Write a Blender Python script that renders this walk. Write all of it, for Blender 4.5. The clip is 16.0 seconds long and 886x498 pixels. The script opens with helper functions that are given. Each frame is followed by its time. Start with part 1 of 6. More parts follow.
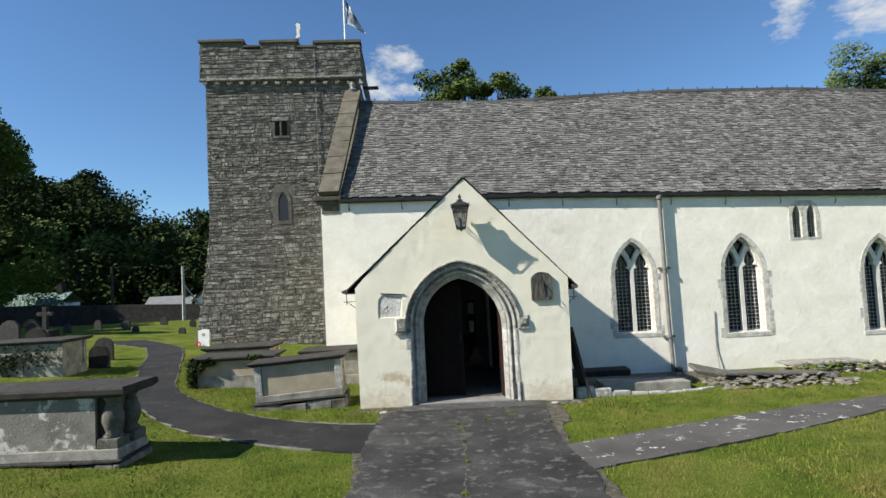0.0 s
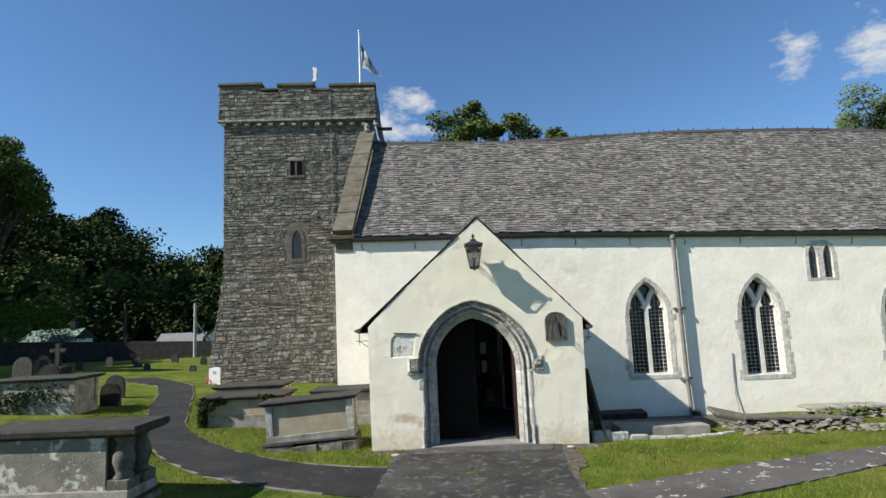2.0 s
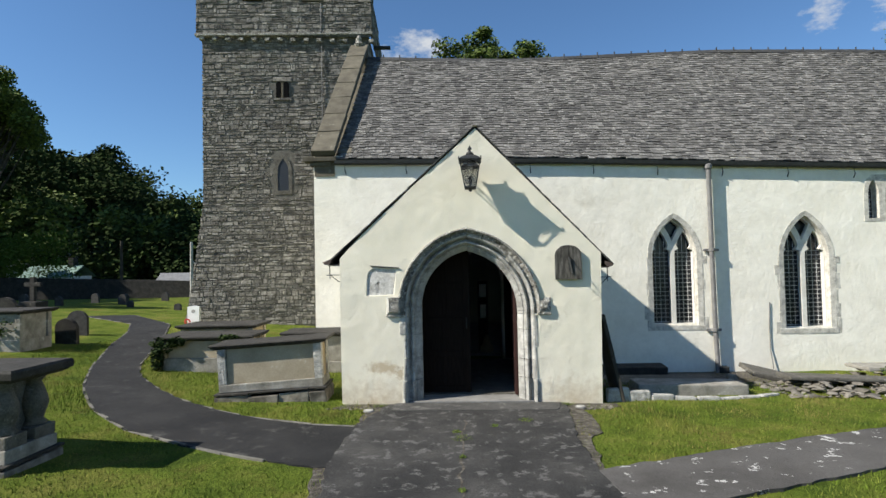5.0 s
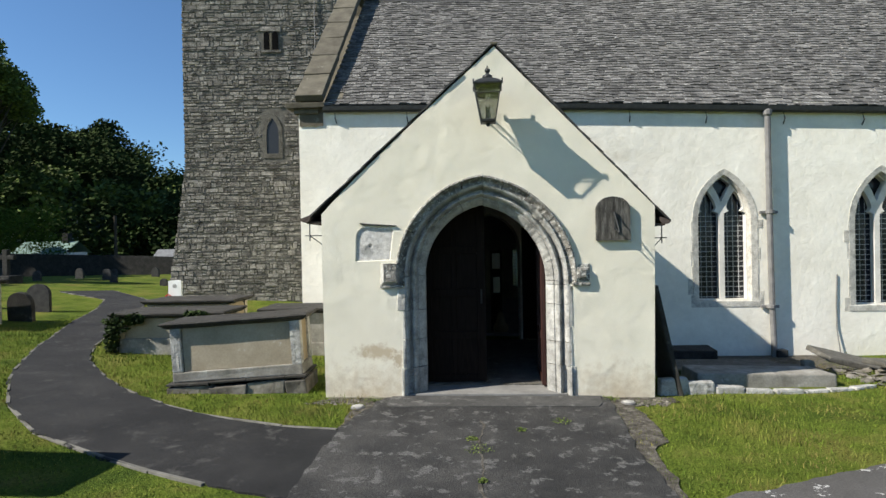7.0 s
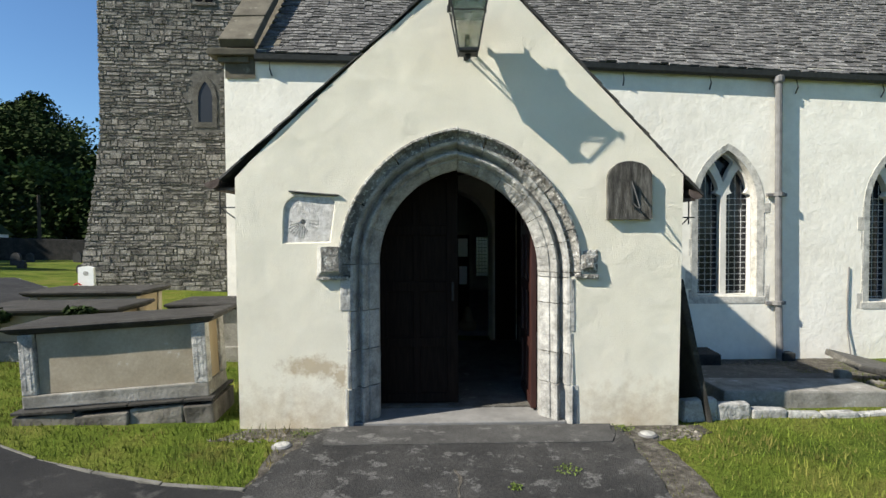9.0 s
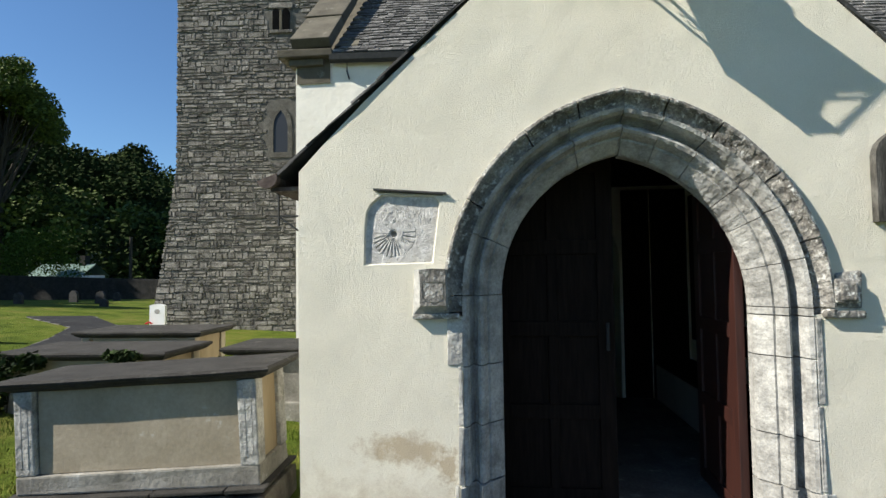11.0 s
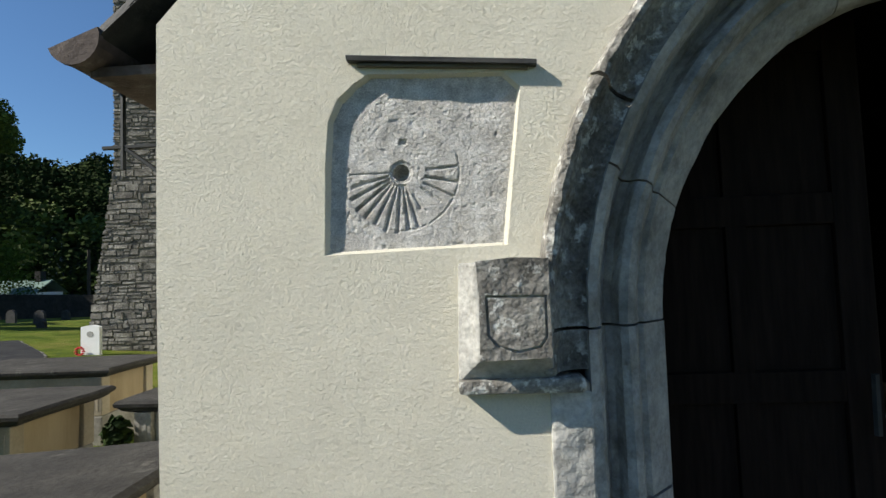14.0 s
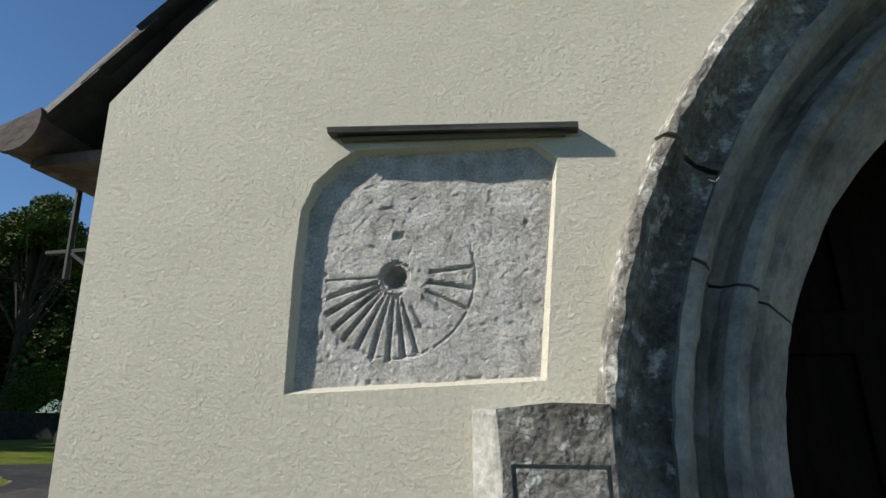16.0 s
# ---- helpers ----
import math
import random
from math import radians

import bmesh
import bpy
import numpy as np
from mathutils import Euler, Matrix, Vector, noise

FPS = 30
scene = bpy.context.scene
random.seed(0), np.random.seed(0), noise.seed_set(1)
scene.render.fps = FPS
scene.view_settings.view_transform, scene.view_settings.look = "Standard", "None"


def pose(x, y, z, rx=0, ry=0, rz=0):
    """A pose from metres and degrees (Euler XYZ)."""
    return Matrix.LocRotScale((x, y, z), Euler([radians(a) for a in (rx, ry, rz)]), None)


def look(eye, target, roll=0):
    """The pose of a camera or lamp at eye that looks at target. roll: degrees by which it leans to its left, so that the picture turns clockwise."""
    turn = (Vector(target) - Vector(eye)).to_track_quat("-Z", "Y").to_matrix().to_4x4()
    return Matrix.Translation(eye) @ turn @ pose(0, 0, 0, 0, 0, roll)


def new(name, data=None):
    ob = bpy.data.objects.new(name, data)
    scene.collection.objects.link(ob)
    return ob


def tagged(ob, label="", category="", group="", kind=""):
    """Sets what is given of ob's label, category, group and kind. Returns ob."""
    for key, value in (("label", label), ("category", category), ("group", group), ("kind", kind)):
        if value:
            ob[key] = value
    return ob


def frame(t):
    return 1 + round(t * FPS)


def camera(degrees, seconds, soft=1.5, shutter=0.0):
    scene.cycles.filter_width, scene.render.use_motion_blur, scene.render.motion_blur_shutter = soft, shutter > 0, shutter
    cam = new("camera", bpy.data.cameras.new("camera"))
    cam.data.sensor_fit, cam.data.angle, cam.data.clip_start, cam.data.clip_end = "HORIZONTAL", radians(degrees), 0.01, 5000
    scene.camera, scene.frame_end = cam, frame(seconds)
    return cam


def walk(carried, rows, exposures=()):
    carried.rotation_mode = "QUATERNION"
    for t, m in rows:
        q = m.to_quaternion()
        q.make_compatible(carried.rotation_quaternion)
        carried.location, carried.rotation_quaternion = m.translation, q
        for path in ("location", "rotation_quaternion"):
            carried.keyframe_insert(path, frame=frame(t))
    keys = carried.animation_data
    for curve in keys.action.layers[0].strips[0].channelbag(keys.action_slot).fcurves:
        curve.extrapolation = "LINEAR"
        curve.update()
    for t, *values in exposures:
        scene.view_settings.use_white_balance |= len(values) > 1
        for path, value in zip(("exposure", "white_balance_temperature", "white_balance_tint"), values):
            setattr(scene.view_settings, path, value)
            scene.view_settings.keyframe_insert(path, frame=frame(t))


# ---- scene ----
cam = camera(76.8, 16.0)
PATH = [
    (0, (0.177, -0.263, 2.285), (0.139, 1.734, 2.393), -2.9),
    (0.5, (0.158, -0.299, 2.332), (0.066, 1.691, 2.512), -3.0),
    (1, (0.124, -0.344, 2.357), (-0.002, 1.636, 2.606), -3.0),
    (1.5, (0.118, -0.335, 2.343), (0.024, 1.646, 2.602), -2.7),
    (2, (0.135, -0.282, 2.313), (0.065, 1.702, 2.557), -2.6),
    (2.5, (0.212, -0.08, 2.26), (0.18, 1.908, 2.471), -3.2),
    (3, (0.337, 0.18, 2.246), (0.324, 2.171, 2.43), -2.6),
    (3.5, (0.363, 0.495, 2.185), (0.415, 2.487, 2.353), -1.2),
    (4, (0.349, 0.818, 2.14), (0.36, 2.811, 2.312), -2.3),
    (4.5, (0.408, 1.152, 2.073), (0.294, 3.145, 2.197), -1.0),
    (4.7, (0.386, 1.306, 2.066), (0.279, 3.301, 2.162), -1.2),
    (6.8, (0.173, 3.089, 1.858), (0.058, 5.086, 1.857), -0.8),
    (7, (0.185, 3.252, 1.82), (0.061, 5.248, 1.809), -1.1),
    (7.5, (0.19, 3.685, 1.803), (0.112, 5.683, 1.74), -0.5),
    (8, (0.117, 4.075, 1.798), (0.131, 6.073, 1.718), -1.1),
    (8.5, (0.08, 4.468, 1.729), (0.077, 6.466, 1.649), -1.0),
    (9, (0.043, 4.882, 1.731), (0.078, 6.881, 1.678), -0.3),
    (9.5, (-0.041, 5.288, 1.709), (0.101, 7.283, 1.725), 0.0),
    (10, (-0.137, 5.672, 1.66), (-0.244, 7.669, 1.671), -0.8),
    (10.1, (-0.161, 5.723, 1.657), (-0.333, 7.716, 1.67), -0.6),
    (10.2, (-0.177, 5.804, 1.65), (-0.44, 7.787, 1.671), -0.2),
    (12.3, (-0.756, 7.314, 1.583), (-0.871, 9.306, 1.719), -2.0),
    (12.5, (-0.741, 7.471, 1.589), (-0.88, 9.462, 1.713), -2.1),
    (13, (-0.751, 7.81, 1.6), (-0.95, 9.795, 1.741), -1.4),
    (13.5, (-0.807, 8.1, 1.57), (-0.964, 10.088, 1.721), -1.8),
    (14, (-0.863, 8.322, 1.593), (-0.999, 10.314, 1.708), -2.1),
    (14.5, (-0.859, 8.49, 1.593), (-1.064, 10.468, 1.805), -1.8),
    (15, (-0.822, 8.603, 1.64), (-1.173, 10.548, 1.944), -1.5),
    (15.5, (-0.822, 8.67, 1.645), (-1.122, 10.599, 2.079), -1.1),
    (16, (-0.823, 8.687, 1.636), (-1.115, 10.59, 2.174), -1.5),
]
walk(cam, [(t, look(eye, target, roll)) for t, eye, target, roll in PATH], exposures=((0, 1.03), (4.5, 1.00), (8, 1.02), (9, 1.06), (10.2, 1.03), (12.3, 0.92), (14, 0.75), (16, 0.54)))

# ---- world and sun ----
SUN = Vector((1.0, 0.38, -0.86)).normalized()
world = bpy.data.worlds.new("sky")
scene.world = world
world.use_nodes = True
wt = world.node_tree
wt.nodes.clear()
w_out = wt.nodes.new("ShaderNodeOutputWorld")
w_bg = wt.nodes.new("ShaderNodeBackground")
w_sky = wt.nodes.new("ShaderNodeTexSky")
w_sky.sky_type = "NISHITA"
w_sky.sun_disc = False
w_sky.sun_elevation = math.asin(-SUN.z)
w_sky.sun_rotation = math.atan2(-SUN.x, -SUN.y)
w_sky.air_density, w_sky.dust_density, w_sky.ozone_density = 1.0, 0.0, 2.2
w_bg.inputs["Strength"].default_value = 0.0585
# thin fair-weather clouds: a noise that thickens into cloud near these directions
CLOUDS = [((-0.095, 0.925, 0.350), 0.9962, 0.9995), ((0.500, 0.79, 0.355), 0.9982, 0.9999), ((0.580, 0.747, 0.340), 0.9965, 0.9998), ((0.72, 0.6, 0.30), 0.992, 0.999), ((-0.9, -0.3, 0.5), 0.95, 0.99), ((0.3, -0.8, 0.5), 0.95, 0.99)]
w_tc = wt.nodes.new("ShaderNodeTexCoord")
w_map = wt.nodes.new("ShaderNodeMapping")
w_map.inputs["Scale"].default_value = (1.0, 1.0, 1.9)
w_map.inputs["Location"].default_value = (0.35, 0.0, 0.1)
w_noise = wt.nodes.new("ShaderNodeTexNoise")
w_noise.inputs["Scale"].default_value = 14.0
w_noise.inputs["Detail"].default_value = 9.0
w_noise.inputs["Roughness"].default_value = 0.63
w_ramp = wt.nodes.new("ShaderNodeValToRGB")
w_ramp.color_ramp.elements[0].position = 0.52
w_ramp.color_ramp.elements[1].position = 0.72
w_mix = wt.nodes.new("ShaderNodeMixRGB")
w_mix.inputs["Color2"].default_value = (5.6, 5.9, 6.3, 1)
wt.links.new(w_tc.outputs["Generated"], w_map.inputs["Vector"])
wt.links.new(w_map.outputs["Vector"], w_noise.inputs["Vector"])
bank = None
for cloud_dir, cos_lo, cos_hi in CLOUDS:
    vd = wt.nodes.new("ShaderNodeVectorMath")
    vd.operation = "DOT_PRODUCT"
    vd.inputs[1].default_value = Vector(cloud_dir).normalized()
    wt.links.new(w_tc.outputs["Generated"], vd.inputs[0])
    mr = wt.nodes.new("ShaderNodeMapRange")
    mr.inputs["From Min"].default_value, mr.inputs["From Max"].default_value = cos_lo, cos_hi
    mr.inputs["To Min"].default_value, mr.inputs["To Max"].default_value = -0.22, 0.115
    wt.links.new(vd.outputs["Value"], mr.inputs["Value"])
    if bank is None:
        bank = mr.outputs["Result"]
    else:
        mxm = wt.nodes.new("ShaderNodeMath")
        mxm.operation = "MAXIMUM"
        wt.links.new(bank, mxm.inputs[0])
        wt.links.new(mr.outputs["Result"], mxm.inputs[1])
        bank = mxm.outputs["Value"]
w_add = wt.nodes.new("ShaderNodeMath")
w_add.operation = "ADD"
wt.links.new(w_noise.outputs["Fac"], w_add.inputs[0])
wt.links.new(bank, w_add.inputs[1])
wt.links.new(w_add.outputs["Value"], w_ramp.inputs["Fac"])
wt.links.new(w_ramp.outputs["Color"], w_mix.inputs["Fac"])
w_tint = wt.nodes.new("ShaderNodeVectorMath")
w_tint.operation = "MULTIPLY"
w_tint.inputs[1].default_value = (0.72, 0.95, 1.15)
wt.links.new(w_sky.outputs["Color"], w_tint.inputs[0])
wt.links.new(w_tint.outputs["Vector"], w_mix.inputs["Color1"])
wt.links.new(w_mix.outputs["Color"], w_bg.inputs["Color"])
wt.links.new(w_bg.outputs["Background"], w_out.inputs["Surface"])

sun = new("sun", bpy.data.lights.new("sun", "SUN"))
sun.data.energy, sun.data.angle, sun.data.color = 4.0, radians(0.53), (1.0, 0.95, 0.86)
sun.matrix_world = look((-20, -7, 17), (-20 + SUN.x, -7 + SUN.y, 17 + SUN.z))


# ---- materials ----
def material(name, stops, scale=3.0, detail=6.0, rough=0.85, bump=0.3, bump_scale=30.0, bump_dist=0.01, fine=None,
             stain=None, stain_scale=1.0, stain_range=(0.5, 0.7), vary=0.0, metal=0.0, stretch=(1, 1, 1), lump=0.0, lump_scale=4.0, specular=0.3, bump_rough=0.62, patches=(), patch_colour=(0.4, 0.33, 0.22)):
    """Noise between the colours in stops, a second scale of stains, two scales of relief, and a shade that varies from piece to piece."""
    m = bpy.data.materials.new(name)
    m.use_nodes = True
    nt = m.node_tree
    nodes, links = nt.nodes, nt.links
    b = nodes["Principled BSDF"]
    b.inputs["Roughness"].default_value, b.inputs["Metallic"].default_value = rough, metal
    b.inputs["Specular IOR Level"].default_value = specular
    geo = nodes.new("ShaderNodeNewGeometry")
    mp = nodes.new("ShaderNodeMapping")
    mp.inputs["Scale"].default_value = stretch
    links.new(geo.outputs["Position"], mp.inputs["Vector"])

    def noise_node(sc, det=5.0, ro=0.6):
        n = nodes.new("ShaderNodeTexNoise")
        n.inputs["Scale"].default_value, n.inputs["Detail"].default_value, n.inputs["Roughness"].default_value = sc, det, ro
        links.new(mp.outputs["Vector"], n.inputs["Vector"])
        return n

    n1 = noise_node(scale, detail)
    ramp = nodes.new("ShaderNodeValToRGB")
    els = ramp.color_ramp.elements
    while len(els) < len(stops):
        els.new(0.5)
    for k, c in enumerate(stops):
        els[k].position = 0.32 + 0.36 * k / max(1, len(stops) - 1)
        els[k].color = (*c, 1)
    links.new(n1.outputs["Fac"], ramp.inputs["Fac"])
    colour = ramp.outputs["Color"]
    if stain:
        n2 = noise_node(stain_scale, 8.0, 0.68)
        r2 = nodes.new("ShaderNodeMapRange")
        r2.inputs["From Min"].default_value, r2.inputs["From Max"].default_value = stain_range
        links.new(n2.outputs["Fac"], r2.inputs["Value"])
        mx = nodes.new("ShaderNodeMixRGB")
        mx.inputs["Color2"].default_value = (*stain, 1)
        links.new(r2.outputs["Result"], mx.inputs["Fac"])
        links.new(colour, mx.inputs["Color1"])
        colour = mx.outputs["Color"]
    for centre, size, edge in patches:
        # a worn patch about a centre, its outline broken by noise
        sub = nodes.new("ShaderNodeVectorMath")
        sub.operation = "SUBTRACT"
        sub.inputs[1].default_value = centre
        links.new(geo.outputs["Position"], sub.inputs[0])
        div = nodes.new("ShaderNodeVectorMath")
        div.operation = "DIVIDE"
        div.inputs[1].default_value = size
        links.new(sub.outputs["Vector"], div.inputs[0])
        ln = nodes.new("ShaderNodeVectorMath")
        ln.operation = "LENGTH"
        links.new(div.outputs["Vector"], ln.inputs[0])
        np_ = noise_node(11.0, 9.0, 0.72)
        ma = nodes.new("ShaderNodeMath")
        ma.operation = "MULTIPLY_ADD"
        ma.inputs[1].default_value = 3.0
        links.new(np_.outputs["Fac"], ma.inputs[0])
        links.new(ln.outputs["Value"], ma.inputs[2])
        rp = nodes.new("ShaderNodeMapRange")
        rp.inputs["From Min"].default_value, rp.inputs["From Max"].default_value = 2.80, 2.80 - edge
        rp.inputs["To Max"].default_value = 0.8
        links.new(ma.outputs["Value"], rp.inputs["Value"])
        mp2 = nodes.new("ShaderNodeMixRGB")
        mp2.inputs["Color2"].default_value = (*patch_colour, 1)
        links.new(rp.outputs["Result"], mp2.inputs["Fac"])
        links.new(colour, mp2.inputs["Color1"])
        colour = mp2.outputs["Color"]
    if fine:
        n3 = noise_node(fine[0], 3.0, 0.7)
        r3 = nodes.new("ShaderNodeMapRange")
        r3.inputs["From Min"].default_value, r3.inputs["From Max"].default_value = 0.3, 0.7
        r3.inputs["To Min"].default_value, r3.inputs["To Max"].default_value = 1 - fine[1], 1 + fine[1]
        links.new(n3.outputs["Fac"], r3.inputs["Value"])
        mf = nodes.new("ShaderNodeVectorMath")
        mf.operation = "SCALE"
        links.new(colour, mf.inputs[0])
        links.new(r3.outputs["Result"], mf.inputs["Scale"])
        colour = mf.outputs["Vector"]
    if vary:
        oi = nodes.new("ShaderNodeObjectInfo")
        ad = nodes.new("ShaderNodeMath")
        ad.operation = "ADD"
        links.new(oi.outputs["Random"], ad.inputs[0])
        links.new(geo.outputs["Random Per Island"], ad.inputs[1])
        fr = nodes.new("ShaderNodeMath")
        fr.operation = "FRACT"
        links.new(ad.outputs["Value"], fr.inputs[0])
        rv = nodes.new("ShaderNodeMapRange")
        rv.inputs["To Min"].default_value, rv.inputs["To Max"].default_value = 1 - vary, 1 + vary
        links.new(fr.outputs["Value"], rv.inputs["Value"])
        mv = nodes.new("ShaderNodeVectorMath")
        mv.operation = "SCALE"
        links.new(colour, mv.inputs[0])
        links.new(rv.outputs["Result"], mv.inputs["Scale"])
        colour = mv.outputs["Vector"]
    links.new(colour, b.inputs["Base Color"])
    if bump:
        bn = nodes.new("ShaderNodeBump")
        bn.inputs["Strength"].default_value, bn.inputs["Distance"].default_value = bump, bump_dist
        n4 = noise_node(bump_scale, 9.0, bump_rough)
        links.new(n4.outputs["Fac"], bn.inputs["Height"])
        if lump:
            bl = nodes.new("ShaderNodeBump")
            bl.inputs["Strength"].default_value, bl.inputs["Distance"].default_value = 1.0, lump
            n5 = noise_node(lump_scale, 2.5, 0.5)
            links.new(n5.outputs["Fac"], bl.inputs["Height"])
            links.new(bl.outputs["Normal"], bn.inputs["Normal"])
        links.new(bn.outputs["Normal"], b.inputs["Normal"])
    return m


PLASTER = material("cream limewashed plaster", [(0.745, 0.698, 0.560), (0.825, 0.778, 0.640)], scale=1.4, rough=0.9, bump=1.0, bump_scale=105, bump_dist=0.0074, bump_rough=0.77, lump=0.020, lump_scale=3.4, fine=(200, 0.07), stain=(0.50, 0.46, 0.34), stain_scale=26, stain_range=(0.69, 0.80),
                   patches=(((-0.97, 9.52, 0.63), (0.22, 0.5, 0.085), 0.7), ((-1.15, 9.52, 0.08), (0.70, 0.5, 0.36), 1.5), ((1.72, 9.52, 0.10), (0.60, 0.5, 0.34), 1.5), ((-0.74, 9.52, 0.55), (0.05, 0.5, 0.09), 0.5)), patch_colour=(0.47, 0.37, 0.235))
LIME = material("rough white limewash", [(0.785, 0.747, 0.635), (0.89, 0.855, 0.745)], scale=2.0, rough=0.92, bump=0.7, bump_scale=14, bump_dist=0.010, bump_rough=0.62, lump=0.014, lump_scale=2.0, fine=(9, 0.04), stain=(0.5, 0.46, 0.35), stain_scale=0.8, stain_range=(0.62, 0.85))
STONE = material("grey rubble stone", [(0.088, 0.081, 0.070), (0.185, 0.172, 0.150), (0.30, 0.282, 0.246)], scale=4, rough=0.95, bump=1.0, bump_scale=22, bump_dist=0.025, vary=0.36, fine=(36, 0.32), stain=(0.34, 0.325, 0.285), stain_scale=14, stain_range=(0.58, 0.68))
MORTAR = material("weathered mortar", [(0.09, 0.085, 0.073), (0.165, 0.157, 0.136)], scale=6, rough=1.0, bump=0.8, bump_scale=30, bump_dist=0.015)
SLATE = material("grey stone slate", [(0.082, 0.078, 0.072), (0.165, 0.158, 0.145)], scale=3, rough=0.72, bump=0.6, bump_scale=40, bump_dist=0.008, vary=0.45, fine=(45, 0.45), stain=(0.42, 0.415, 0.38), stain_scale=24, stain_range=(0.57, 0.66))
DARKSLATE = material("dark slate edge", [(0.03, 0.03, 0.03), (0.07, 0.068, 0.062)], scale=12, rough=0.7, bump=0.5, bump_scale=60, bump_dist=0.005, vary=0.3)
COPING = material("brown coping stone", [(0.085, 0.075, 0.055), (0.15, 0.135, 0.10)], scale=4, rough=0.95, bump=0.6, bump_scale=30, bump_dist=0.012, vary=0.2, stain=(0.26, 0.25, 0.2), stain_scale=6, stain_range=(0.62, 0.75))
DRESSED = material("pale grey dressed limestone", [(0.24, 0.235, 0.212), (0.38, 0.37, 0.338), (0.50, 0.49, 0.445)], scale=7, rough=0.9, bump=0.7, bump_scale=45, bump_dist=0.008, vary=0.12, fine=(60, 0.22), stain=(0.16, 0.155, 0.14), stain_scale=6, stain_range=(0.54, 0.72), lump=0.018, lump_scale=16)
HOOD = material("lichened hood stone", [(0.10, 0.093, 0.08), (0.225, 0.212, 0.185), (0.37, 0.355, 0.315)], scale=9, rough=0.95, bump=0.9, bump_scale=50, bump_dist=0.012, vary=0.12, fine=(75, 0.45), stain=(0.55, 0.54, 0.49), stain_scale=26, stain_range=(0.55, 0.62), lump=0.014, lump_scale=30)
DIAL = material("pale pecked dial stone", [(0.42, 0.40, 0.365), (0.60, 0.575, 0.53), (0.72, 0.70, 0.655)], scale=26, detail=9, rough=0.95, bump=1.0, bump_scale=70, bump_dist=0.009, bump_rough=0.76, fine=(240, 0.30), stain=(0.33, 0.27, 0.17), stain_scale=8, stain_range=(0.66, 0.8))
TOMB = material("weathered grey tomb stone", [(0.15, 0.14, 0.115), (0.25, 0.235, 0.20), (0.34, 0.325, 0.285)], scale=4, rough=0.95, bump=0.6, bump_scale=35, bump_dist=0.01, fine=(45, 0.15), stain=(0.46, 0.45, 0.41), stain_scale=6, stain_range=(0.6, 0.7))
TOMB_TAN = material("tan rendered tomb panel", [(0.29, 0.245, 0.172), (0.40, 0.345, 0.255)], scale=2.5, rough=0.95, bump=0.4, bump_scale=35, bump_dist=0.006, fine=(40, 0.08), stain=(0.45, 0.43, 0.38), stain_scale=5, stain_range=(0.64, 0.74))
TOMB_SAND = material("sandstone tomb end", [(0.25, 0.19, 0.11), (0.40, 0.32, 0.205)], scale=3, rough=0.95, bump=0.4, bump_scale=35, bump_dist=0.006, stretch=(1, 1, 0.25))
TOMB_TOP = material("dark tomb ledger", [(0.024, 0.022, 0.019), (0.050, 0.047, 0.041)], scale=5, rough=0.9, bump=0.7, bump_scale=40, bump_dist=0.01, fine=(50, 0.3), stain=(0.12, 0.116, 0.10), stain_scale=6, stain_range=(0.6, 0.72))
WHITESTONE = material("white portland headstone", [(0.74, 0.74, 0.71), (0.82, 0.82, 0.80)], scale=4, rough=0.8, bump=0.2, bump_scale=50, bump_dist=0.003)
IRON = material("dark painted iron", [(0.018, 0.02, 0.02), (0.04, 0.042, 0.04)], scale=20, rough=0.55, bump=0.25, bump_scale=80, bump_dist=0.003, specular=0.25)
GALV = material("galvanised guard bars", [(0.40, 0.41, 0.42), (0.55, 0.555, 0.56)], scale=15, rough=0.55, bump=0)
RUST = material("rusty cast iron gutter", [(0.045, 0.03, 0.024), (0.13, 0.10, 0.085)], scale=14, rough=0.8, bump=0.5, bump_scale=50, bump_dist=0.006, stain=(0.2, 0.19, 0.17), stain_scale=9, stain_range=(0.55, 0.7))
PIPE = material("grey painted downpipe", [(0.14, 0.135, 0.13), (0.22, 0.215, 0.205)], scale=8, rough=0.6, bump=0.3, bump_scale=60, bump_dist=0.004)
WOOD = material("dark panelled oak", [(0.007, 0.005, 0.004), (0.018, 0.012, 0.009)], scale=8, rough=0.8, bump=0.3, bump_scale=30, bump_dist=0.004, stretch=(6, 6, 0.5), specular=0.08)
REDWOOD = material("red-brown varnished door", [(0.022, 0.006, 0.004), (0.045, 0.012, 0.007)], scale=6, rough=0.55, bump=0.2, bump_scale=40, bump_dist=0.003, stretch=(6, 6, 0.5), specular=0.5)
ASPHALT = material("worn asphalt", [(0.019, 0.0188, 0.018), (0.038, 0.037, 0.0345), (0.072, 0.069, 0.063)], scale=1.3, detail=10, rough=0.92, bump=1.0, bump_scale=80, bump_dist=0.012, fine=(75, 0.6), stain=(0.108, 0.105, 0.098), stain_scale=6.0, stain_range=(0.55, 0.60))
TARMAC = material("dark newer tarmac", [(0.010, 0.010, 0.010), (0.017, 0.0168, 0.0164), (0.027, 0.0264, 0.025)], scale=1.5, detail=9, rough=0.9, bump=0.6, bump_scale=120, bump_dist=0.007, fine=(110, 0.5), stain=(0.062, 0.060, 0.055), stain_scale=4.0, stain_range=(0.57, 0.68))
